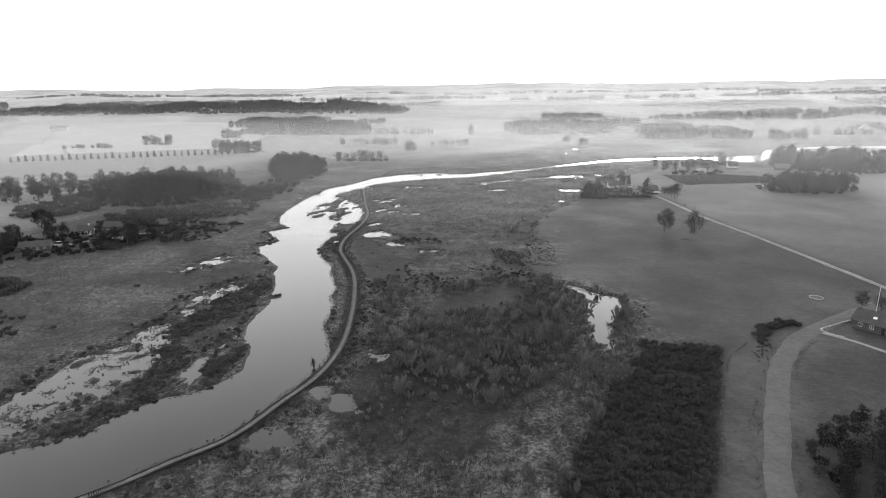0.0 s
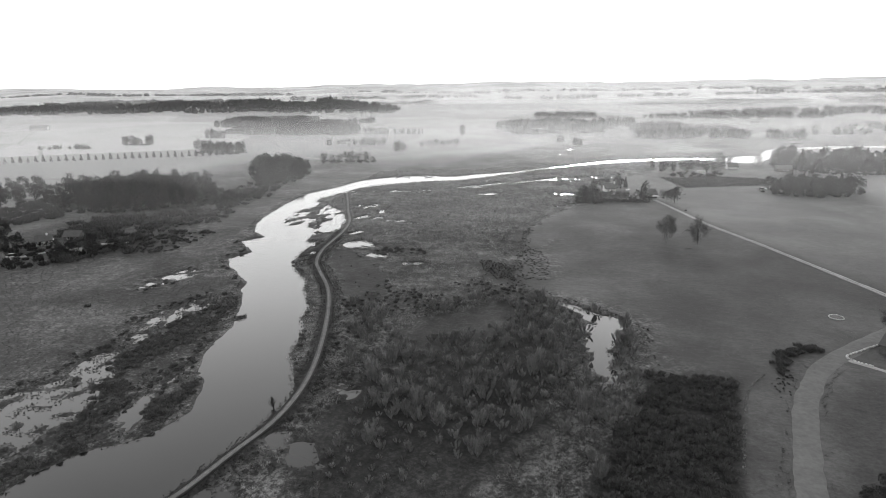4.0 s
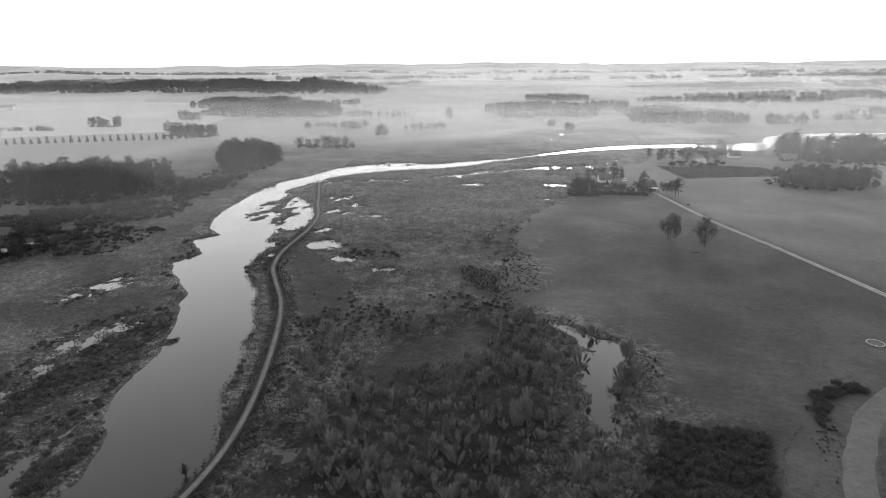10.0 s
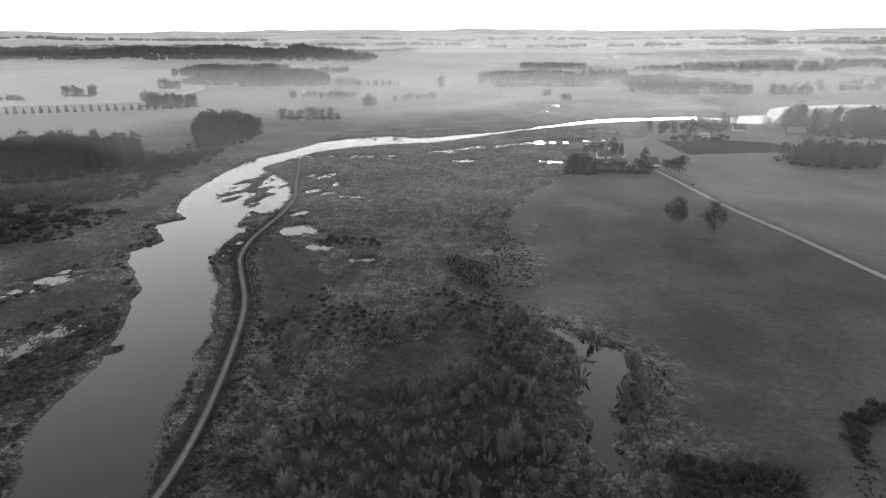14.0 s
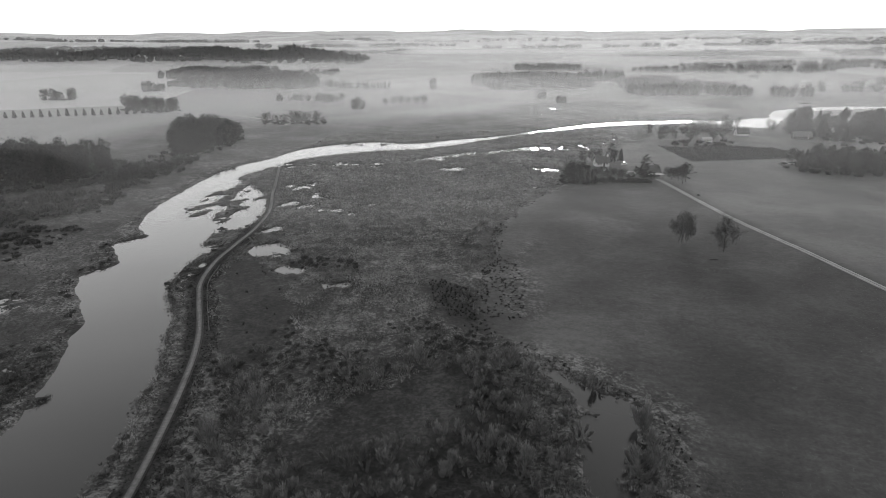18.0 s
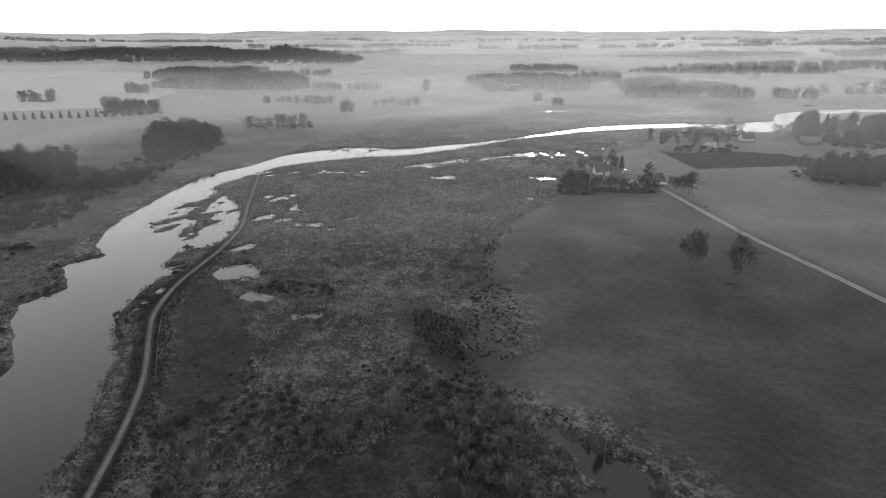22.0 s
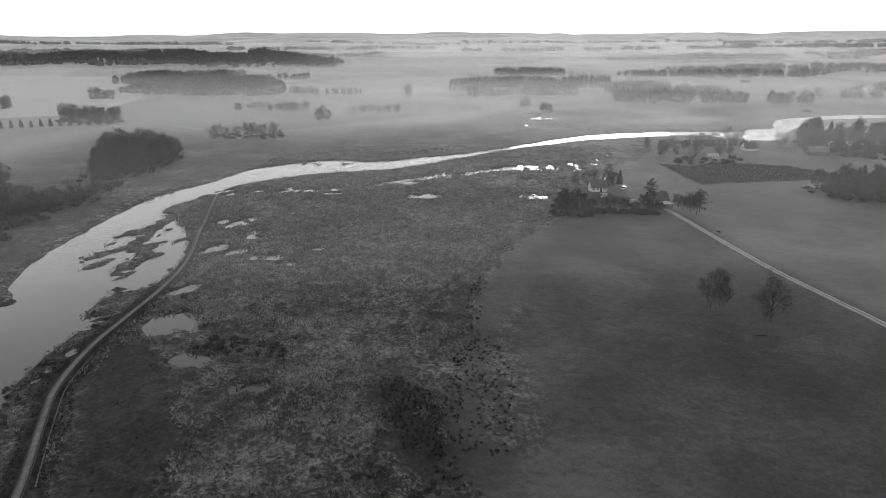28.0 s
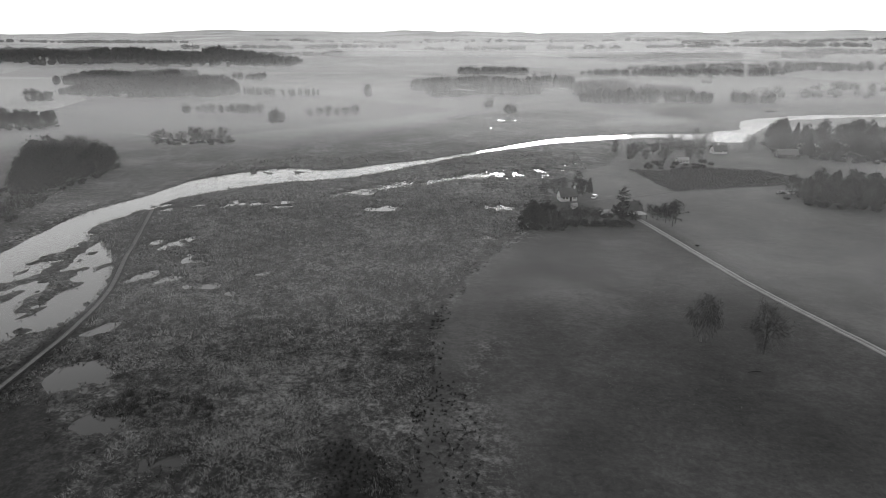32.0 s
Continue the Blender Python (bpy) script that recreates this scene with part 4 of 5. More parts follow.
px, py, pz, pd = scatter(9000, -150, 15, 70, 330, low_zone)
k = spaced(px, py, 1.9)
stuff("low_scrub", bushes(px[k], py[k], pz[k], rng.uniform(0.5, 1.0, len(k)), LOW), M_LOW, "low dark scrub between reeds", "scrub")


px, py, pz, pd = scatter(900, -90, -50, 245, 285, lambda x, y, d: (d > 1.0) & (chain(x, y, [(-74, 272, 3), (-64, 273, 4), (-55, 271, 3)]) < 0))
k = spaced(px, py, 2.6)
stuff("pool_bushes", bushes(px[k], py[k], pz[k], rng.uniform(0.8, 1.3, len(k)), LOW), M_LOW, "dark rounded bushes beside the marsh pools", "bushes")


def plantation(x, y, d):
    return (away_box(x, y, np.interp(y, [60, 111, 122, 133, 148, 164], [5, 8, 12, 14, 22, 26]) + 4 * fbm(x, y, 14, 93), 49 - 0.26 * (168 - y), 60, 168) < 0) & (fbm(x, y, 7, 95) > -0.6) & (d > 1)


px, py, pz, pd = scatter(7000, 2, 49, 60, 168, plantation)
k = spaced(px, py, 1.5)
stuff("bramble_thicket", bushes(px[k], py[k], pz[k], rng.uniform(0.7, 1.4, len(k)), LOW), M_LOW, "dark square thicket of brambles", "thicket")


def left_scrub(x, y, d):
    bank = (d > 0.8) & (y < 215) & (d < 5) & (fbm(x, y, 9, 101) > 0.1) & (strip_gap(x, y) > 0)
    back = (d > 20) & (fbm(x, y, 30, 102) > 0.12 - 0.25 * smooth(240, 330, y)) & (x < -150 - 0.0 * y)
    return (bank | back) & (x < np.interp(y, left_line[:, 1], left_line[:, 0])) & ((chain(x, y, WET[0]) > 1) | (strip_gap(x, y) < 0))


px, py, pz, pd = scatter(9000, -330, -80, 66, 420, left_scrub)
k = spaced(px, py, 2.2)
stuff("bank_scrub", bushes(px[k], py[k], pz[k], rng.uniform(0.6, 1.4, len(k)) * (0.9 + 1.2 * smooth(-150, -220, px[k])), LOW), M_LOW, "dark leafless scrub on the far bank", "scrub")


def strip_zone(x, y, d):
    return (d > 0.5) & (strip_gap(x, y) < 1.0 + 2.5 * fbm(x, y, 6, 103))


px, py, pz, pd = scatter(8000, -132, -80, 94, 210, strip_zone)
k = spaced(px, py, 1.35)
stuff("strip_scrub", bushes(px[k], py[k], pz[k], rng.uniform(0.55, 1.0, len(k)) * (1 + 0.4 * fbm(px[k], py[k], 9, 104)), LOW), M_STRIP, "solid dark strip of scrub between marsh and river", "scrub")


# ---- trees ----
def crown_points(n, centre, radii, hollow=0.55):
    p = rng.normal(0, 1, (n, 3))
    p /= np.linalg.norm(p, axis=1, keepdims=True)
    return np.asarray(centre) + p * np.asarray(radii) * (rng.uniform(hollow ** 3, 1, n) ** (1 / 3))[:, None]


def limbs(bm, start, way, length, radius, depth, tips, droop=0.0):
    p, pts, w = Vector(start), [tuple(start)], Vector(way).normalized()
    for k in range(3):
        w = (w + Vector(rng.normal(0, 0.16, 3)) + Vector((0, 0, -droop))).normalized()
        p = p + w * length / 3
        pts.append(tuple(p))
    tube(bm, pts, [radius, radius * 0.8, radius * 0.6, radius * 0.4], 4 if depth > 1 else 3)
    tips.append(pts[-1])
    tips.append(pts[-2])
    if depth > 0:
        for k in range(3 if depth > 1 else 2):
            q = Vector(pts[rng.integers(1, 4)])
            side = (w + Vector(rng.normal(0, 0.75, 3)) + Vector((0, 0, 0.15))).normalized()
            limbs(bm, q, side, length * rng.uniform(0.5, 0.75), radius * 0.5, depth - 1, tips, droop)


def broad_tree(name, height, radius, twigs, twig_len, twig_wide, bark, label, category="tree", trunk_h=0.3, depth=2, leafy=0, mat=None, hang=0.0):
    ob = tagged(new(name), label, category)
    bm, tips = bmesh.new(), []
    lean = rng.normal(0, 0.03, 2)
    top = (lean[0] * height, lean[1] * height, height * 0.62)
    tube(bm, [(0, 0, -0.4), (0.02, 0, height * 0.12), (top[0] * 0.5, top[1] * 0.5, height * 0.35), top], [height * 0.024, height * 0.019, height * 0.014, height * 0.007], 7)
    for k in range(9):
        f = trunk_h + (0.62 - trunk_h) * k / 8
        a = k * 2.4 + rng.uniform(-0.4, 0.4)
        up = rng.uniform(0.5, 1.3) + (0.6 if k < 3 else 0)
        limbs(bm, (top[0] * f, top[1] * f, height * f), (math.cos(a), math.sin(a), up), radius * rng.uniform(0.75, 1.05) * (1.15 - 0.3 * k / 8), height * 0.008, depth, tips)
    part("trunk", bm, bark, ob)
    tips = np.array(tips)
    at = tips[rng.integers(0, len(tips), twigs)] + rng.normal(0, 0.09 * radius, (twigs, 3))
    shell = rng.uniform(0, 1, twigs) < 0.6
    knots = crown_points(60, (top[0] * 0.7, top[1] * 0.7, height * 0.56), (radius * 0.95, radius * 0.95, height * 0.42), 0.4)
    at[shell] = knots[rng.integers(0, 60, shell.sum())] + rng.normal(0, 0.15 * radius, (shell.sum(), 3))
    c = np.array([0, 0, height * 0.6])
    out = at - c
    out /= np.linalg.norm(out, axis=1, keepdims=True) + 1e-6
    out = out * (1 - 0.5 * hang) + rng.normal(0, 0.55, (twigs, 3)) + np.array([0, 0, 0.15 - 1.3 * hang])
    out *= (twig_len * rng.uniform(0.5, 1.3, twigs) / (np.linalg.norm(out, axis=1) + 1e-6))[:, None]
    s = rng.normal(0, 1, (twigs, 3))
    s *= (twig_wide * rng.uniform(0.5, 1.5, twigs) / (np.linalg.norm(s, axis=1) + 1e-6))[:, None]
    tri = np.stack([at - s, at + s, at + out], 1).reshape(-1, 3)
    if leafy:
        lumps = np.column_stack([crown_points(18, (0, 0, height * 0.48), (radius * 0.75, radius * 0.75, height * 0.42), 0.55), rng.uniform(0.3, 0.5, 18) * radius])
        pick = lumps[rng.integers(0, 18, leafy)]
        tri = np.vstack([tri, flakes(rng, pick[:, :3] + crown_points(leafy, (0, 0, 0), (1, 1, 0.8), 0.6) * pick[:, 3:], rng.uniform(0.25, 0.5, leafy))])
    part("crown", mesh_from("crown", tri, np.arange(len(tri)).reshape(-1, 3), mat or M_TWIG), mat or M_TWIG, ob)
    return ob


def conifer(name, height, radius, count, label):
    ob = tagged(new(name), label, "tree")
    part("trunk", tube(bmesh.new(), [(0, 0, -0.4), (0, 0, height * 0.5), (0, 0, height * 0.97)], [height * 0.018, height * 0.011, 0.03], 6), M_BARK, ob)
    h = rng.uniform(0.1, 1, count) ** 0.8
    tier = np.floor(h * 13) / 13
    r = radius * (1.02 - h) ** 0.7 * rng.uniform(0.25, 1.0, count) ** 0.6 * (0.75 + 0.35 * (h * 13 - np.floor(h * 13)))
    a = rng.uniform(0, 2 * np.pi, count)
    base = np.column_stack([np.cos(a) * r * 0.55, np.sin(a) * r * 0.55, height * (tier + 0.05)])
    tip = np.column_stack([np.cos(a) * (r + 0.3), np.sin(a) * (r + 0.3), height * tier - 0.22 * r + rng.normal(0, 0.15, count)])
    s = np.column_stack([-np.sin(a), np.cos(a), rng.uniform(-0.5, 0.5, count)]) * rng.uniform(0.2, 0.5, count)[:, None]
    tri = np.stack([base - s, base + s, tip], 1).reshape(-1, 3)
    part("crown", mesh_from("crown", tri, np.arange(len(tri)).reshape(-1, 3), M_LEAF), M_LEAF, ob)
    return ob


def pine(name, height, label):
    ob = tagged(new(name), label, "tree")
    bm, tips = bmesh.new(), []
    tube(bm, [(0, 0, -0.4), (0.1, 0, height * 0.4), (0, 0.1, height * 0.92)], [height * 0.02, height * 0.014, 0.06], 7)
    for k in range(16):
        f, a = 0.35 + 0.57 * k / 15, k * 2.4
        limbs(bm, (0.1, 0.05, height * f), (math.cos(a), math.sin(a), 0.25), height * 0.2 * (1.25 - 0.75 * k / 15), height * 0.006, 1, tips)
    part("trunk", bm, M_BARK, ob)
    tips = np.array(tips)
    at = np.repeat(tips, 12, 0) + rng.normal(0, 0.4, (len(tips) * 12, 3)) * np.array([1, 1, 0.6])
    tri = flakes(rng, at, rng.uniform(0.2, 0.45, len(at)))
    part("crown", mesh_from("crown", tri, np.arange(len(tri)).reshape(-1, 3), M_LEAF), M_LEAF, ob)
    return ob


def place(kinds, spots, group, scale=(0.85, 1.15)):
    """Copies of the kinds of trees, one at each spot of x, y and, if given, a scale."""
    for k, s in enumerate(spots):
        f = s[2] if len(s) > 2 else rng.uniform(*scale)
        o = copy_thing(kinds[k % len(kinds)], pose(s[0], s[1], level(s[0], s[1]), 0, 0, float(rng.uniform(0, 360))) @ Matrix.Diagonal((f, f, f * rng.uniform(0.92, 1.08), 1)))
        tagged(o, group=group)


BARE = [broad_tree("bare_tree", 11, 4.2, 2200, 0.95, 0.07, M_BARK, "leafless deciduous tree with a rounded twiggy crown", trunk_h=0.16) for k in range(3)]
FULL = [broad_tree("wood_tree", 14, 4.4, 260, 0.6, 0.16, M_BARK, "tall dense tree at the edge of a dark wood", depth=0, leafy=2000, trunk_h=0.2) for k in range(3)]
FIRS = [conifer("spruce", 12.5, 4.3, 1500, "dark spruce in a small wood") for k in range(3)]
ROW = [conifer("row_tree", 7, 2.7, 600, "small dense tree of a planted row") for k in range(2)]
PINES = [pine("pine", 13, "tall pine with tufted branches") for k in range(2)]
birch_a = broad_tree("birch_tree", 11.5, 3.5, 4200, 1.0, 0.05, M_BIRCH, "leafless birch with pale trunk standing alone in the field", trunk_h=0.2, mat=M_PALE_TWIG, hang=0.8)
birch_b = broad_tree("field_tree", 11, 4.1, 4600, 0.8, 0.055, M_BARK, "leafless round-crowned tree standing alone in the field", trunk_h=0.26, mat=M_PALE_TWIG, hang=0.3)
birch_a.matrix_world = pose(55.2, 305.2, level(55.2, 305.2)) @ Matrix.Diagonal((1.08, 1.08, 1.15, 1))
birch_b.matrix_world = pose(68, 299.8, level(68, 299.8)) @ Matrix.Diagonal((0.95, 0.95, 1.12, 1))


def in_ellipse(cx, cy, rx, ry, gap_m, turn=0):
    n = int(rx * ry * 3.14 / gap_m ** 2 * 3)
    u, a = np.sqrt(rng.uniform(0, 1, n)), rng.uniform(0, 2 * np.pi, n)
    x, y = u * np.cos(a) * rx, u * np.sin(a) * ry
    c, s = math.cos(radians(turn)), math.sin(radians(turn))
    x, y = cx + x * c - y * s, cy + x * s + y * c
    k = spaced(x, y, gap_m)
    return list(zip(x[k], y[k]))


def in_loop(points, gap_m):
    """Spots inside a loop of x, y, at least a gap apart, each with its distance from the loop's edge."""
    p = np.array(points, float)
    n = int(np.prod(np.ptp(p, axis=0)) / gap_m ** 2 * 4)
    x, y = rng.uniform(p[:, 0].min(), p[:, 0].max(), n), rng.uniform(p[:, 1].min(), p[:, 1].max(), n)
    k = within_loop(x, y, p)
    x, y = x[k], y[k]
    k = spaced(x, y, gap_m)
    rim = away(x[k], y[k], np.vstack([p, p[:1]]))
    return list(zip(x[k], y[k], rim))


ROUND_WOOD = [(-204, 418), (-197, 438), (-193, 476), (-204, 492), (-236, 494), (-247, 486), (-226, 450)]
place(FULL, [(x, y, 1.02 + 0.3 * min(d / 10, 1) + float(rng.uniform(-0.3, 0.16))) for x, y, d in in_loop(ROUND_WOOD, 4.8)], "trees of the round wood by the river")
place(FULL, [(x, y, 1.5 - 0.45 * (((x + 262) / 48) ** 2 + ((y - 364) / 36) ** 2) + float(rng.uniform(-0.2, 0.12))) for x, y in in_ellipse(-262, 364, 46, 34, 6.5, 20)], "trees of the long riverside wood")
place(FULL, in_ellipse(-360, 352, 75, 30, 11, 15), "trees of the wood behind the houses", (0.85, 1.1))
place(FULL + FIRS[:1], in_ellipse(168, 438, 30, 17, 5.0, 5), "trees of the dark copse by the track", (0.7, 0.95))
place(FULL + FIRS[:1], in_ellipse(245, 560, 65, 45, 8, 10) + [(190, 572), (196, 580), (204, 588), (200, 570), (186, 562), (210, 600), (216, 612)], "trees of the wood beside the lake", (0.8, 1.1))
place(BARE + FULL, in_ellipse(108, 523, 27, 7, 6, 8) + in_ellipse(100, 540, 18, 8, 6, 10) + in_ellipse(130, 562, 20, 12, 6, 10), "trees around the riverside cottages", (0.42, 0.72))
place(BARE, [(150, 592, 0.8), (158, 590, 0.6), (205, 520, 0.9), (180, 540, 1.0), (170, 555, 0.9), (190, 575, 0.9)], "trees around the riverside cottages")
# farmstead
place(FULL + FIRS[:2], [(19, 394, 0.55), (22, 391, 0.65), (24.5, 389, 0.6), (27, 391, 0.7), (30, 393, 0.6), (21, 397, 0.7), (25, 396, 0.8), (29, 397, 0.7), (32, 395, 0.5), (23, 401, 0.7), (28, 402, 0.6), (45.5, 440, 0.6), (48.5, 441, 0.7), (52, 443, 0.6)], "evergreens beside the farmhouse")
place(BARE, [(34, 397, 0.6), (38, 399, 0.6), (41, 400, 0.6), (46, 398, 0.5), (51, 397, 0.45), (57, 399, 0.4), (40, 446, 0.6), (36, 443, 0.6), (31, 440, 0.6), (72, 404, 0.6), (74.5, 401, 0.7), (71, 407, 0.55), (77, 404, 0.7), (58, 401, 0.5), (62, 402, 0.45), (66, 414, 0.5), (48, 402, 0.5), (44, 402, 0.5)], "bare trees of the farmstead")
place(PINES, [(58, 403, 0.75), (61.5, 418, 0.8), (75.5, 396, 0.7), (78, 400.5, 0.8), (47, 446, 0.75), (54, 400, 0.55)], "pines of the farmstead")
# homes on the left
place(FULL, [(-243, 250, 0.75), (-247, 246, 0.7), (-214, 240, 0.75), (-208, 243, 0.7), (-200, 246, 0.7), (-205, 252, 0.8), (-196, 254, 0.65), (-250, 222, 0.8), (-243, 212, 0.7), (-256, 232, 0.8), (-236, 206, 0.6), (-262, 240, 0.8), (-228, 214, 0.5), (-262, 262, 0.9), (-275, 270, 0.9), (-222, 228, 0.45)], "dark trees around the small houses")
# farms in the mist
place(BARE, [(-206, 548, 0.8), (-200, 553, 0.7), (-193, 556, 0.8), (-183, 558, 0.9), (-177, 563, 0.8), (-168, 556, 0.6), (-160, 552, 0.6), (-212, 565, 0.7), (-190, 568, 0.9), (-172, 570, 0.8)], "bare trees around a misty farm")
place(FULL, [(-159, 643, 0.9), (-163, 647, 0.75), (-154, 645, 0.7), (-160, 650, 0.9)], "dark firs in the mist")
place(BARE, [(-139 + 7 * k, 674 + 2.5 * k, 0.7 + 0.1 * (k % 3)) for k in range(6)] + [(-245 + 7 * k, 698 - 2 * (k % 3), 0.6 + 0.12 * (k % 3)) for k in range(9)], "row of bare trees in the mist")
place(ROW, [(-540 + 6.2 * k, 512 + 2.62 * k, 0.85 + 0.1 * (k % 3)) for k in range(36)], "planted row of small trees along a field")
place(FULL, in_ellipse(-346, 618, 26, 12, 5) + in_ellipse(-500, 686, 20, 6, 5) + in_ellipse(-449, 778, 15, 6, 5) + in_ellipse(-392, 648, 10, 5, 5), "trees on a small rise in the mist", (0.7, 1.0))
# driveway corner
place(FULL + FULL + BARE[:1], [(54, 116, 0.35), (58, 120, 0.45), (62, 123, 0.5), (67, 126, 0.55), (72, 124, 0.65), (60, 113, 0.55), (66, 117, 0.65), (72, 117, 0.7), (79, 120, 0.75), (57, 108, 0.5), (64, 108, 0.65), (71, 109, 0.75), (78, 110, 0.75), (53, 109, 0.32),
                    (61, 102, 0.6), (68, 100, 0.7), (75, 101, 0.75), (55, 102, 0.45), (84, 115, 0.75), (58, 96, 0.5), (65, 94, 0.6)], "dark bare trees beside the driveway")
place(BARE, [(103, 208, 0.5), (108, 206, 0.45), (113, 204, 0.5), (118, 200, 0.6)], "small trees behind the brick house")
for k, (x, y) in zip(BARE + FULL + FIRS + PINES + ROW, in_ellipse(-275, 370, 34, 22, 7)):
    k.matrix_world = pose(x, y, level(x, y))


# ---- far woods ----
def lump():
    """A rough little dome of triangles, for one crown of a distant wood."""
    bm = bmesh.new()
    bmesh.ops.create_icosphere(bm, subdivisions=2, radius=1.0)
    tri = np.array([[tuple(v.co) for v in f.verts] for f in bm.faces])
    bm.free()
    flat = tri.reshape(-1, 3)
    flat = flat * (1 + 0.3 * (vnoise(flat[:, 0] * 10 + flat[:, 2] * 7, flat[:, 1] * 10 - flat[:, 2] * 5, 4.0, int(rng.integers(1, 900))))[:, None])
    return flat[np.repeat(tri[:, :, 2].mean(1) > -0.75, 3)]


LUMPS = [lump() for k in range(4)]


def far_wood(spots, tall, wide, per=20, size=1.6):
    rows = []
    for k, (x, y, h) in enumerate(spots):
        f = tall * h
        body = LUMPS[k % 4] * np.array([wide * h * 0.62, wide * h * 0.62, f * 0.38]) + np.array([x, y, f * 0.36])
        c = crown_points(3 * per, (x, y, f * 0.5), (wide * h * 1.1, wide * h * 1.1, f * 0.55), 0.45)
        c[:, :2] += rng.normal(0, 0.2 * wide, (3 * per, 2))
        rows.append(np.vstack([body, flakes(rng, c, rng.uniform(0.4, 0.9, 3 * per) * size * 0.8, 1.3)]))
    return rows


def band(x0, y0, x1, y1, deep, gap_m):
    n = max(4, int(math.hypot(x1 - x0, y1 - y0) * deep / gap_m ** 2))
    t = rng.beta(1.2, 1.2, n)
    s = rng.uniform(-0.5, 0.5, n) * (1 - 0.5 * np.abs(2 * t - 1))
    x, y = x0 + (x1 - x0) * t, y0 + (y1 - y0) * t + s * deep
    keep = fbm(x, y, 160, 111) > -0.45
    return [(a, b, float(h)) for a, b, h in zip(x[keep], y[keep], (rng.uniform(0.7, 1.1, n) * (0.85 + 0.45 * fbm(x, y, 110, 117)))[keep])]


def rooted(rows, spots):
    z = land(np.array([s[0] for s in spots]), np.array([s[1] for s in spots]))
    return np.vstack([r + np.array([0, 0, h - 0.5]) for r, h in zip(rows, z)])


for label, bands, tall, wide, per, size in (
        ("misty wooded ridge beyond the meadows", [(-1650, 1255, -820, 1270, 240, 14), (-860, 1300, -600, 1300, 220, 14), (-680, 1300, -330, 1310, 200, 13.5)], 19, 9, 12, 2.0),
        ("tall dark clump on the misty ridge", [(-540, 1392, -512, 1398, 16, 6)], 24, 6, 30, 1.6),
        ("pale low wood below the ridge", [(-470, 870, -270, 860, 120, 10), (-545, 1000, -330, 1010, 210, 12.5), (-330, 1060, -290, 1080, 90, 12)], 15, 8, 14, 1.6),
        ("misty hedgerow of young spruces", [(-276, 850, -190, 838, 8, 4.2), (-190, 838, -112, 866, 12, 4.0)], 12, 2.4, 40, 0.8),
        ("misty wood behind the river meadows", [(-150, 892, -90, 880, 50, 7.5), (-126, 860, 6, 872, 100, 8.5), (-20, 880, 70, 876, 60, 8)], 19, 6.5, 24, 1.2),
        ("pale rounded wood in thick mist", [(-30, 1132, 76, 1138, 90, 9)], 19, 8.5, 20, 1.5),
        ("dark square stand of conifers in mist", [(68, 944, 122, 948, 26, 3.8)], 18, 2.4, 40, 0.8),
        ("pale trees on the river meadow", [(106, 800, 180, 804, 40, 8), (106, 890, 240, 900, 150, 10.5), (186, 795, 240, 798, 14, 8), (255, 796, 296, 800, 12, 7)], 14, 5.5, 34, 1.1),
        ("bare trees and bushes on the misty flats", [(-590, 636, -522, 650, 10, 7), (8, 752, 14, 756, 3, 2), (26, 713, 34, 717, 4, 3), (-262, 704, -190, 708, 14, 10)], 9, 3.8, 60, 0.8),
        ("far wooded hills fading into haze", [(-2400, 2350, -1100, 2500, 120, 34), (-1500, 1750, -900, 1850, 60, 24), (-900, 2050, -250, 2150, 90, 30), (-150, 1950, 160, 2000, 50, 26), (158, 2062, 544, 2080, 60, 24), (485, 2077, 1150, 2100, 80, 24), (700, 2400, 2200, 2550, 120, 34), (-900, 2800, 900, 2900, 140, 44), (200, 1560, 760, 1620, 80, 20), (-700, 1640, -300, 1600, 60, 20), (700, 1750, 1500, 1800, 120, 24)], 15, 15, 12, 2.6),
        ("bare trees of a distant village", [(300, 860, 620, 940, 120, 24), (420, 740, 700, 790, 50, 18), (158, 1130, 500, 1120, 60, 14), (250, 1200, 900, 1300, 160, 18)], 12, 6.5, 40, 1.3)):
    spots = [s for b in bands for s in band(*b)]
    stuff("far_woods", rooted(far_wood(spots, tall, wide, per, size), spots), M_WOODS, label, "woods")


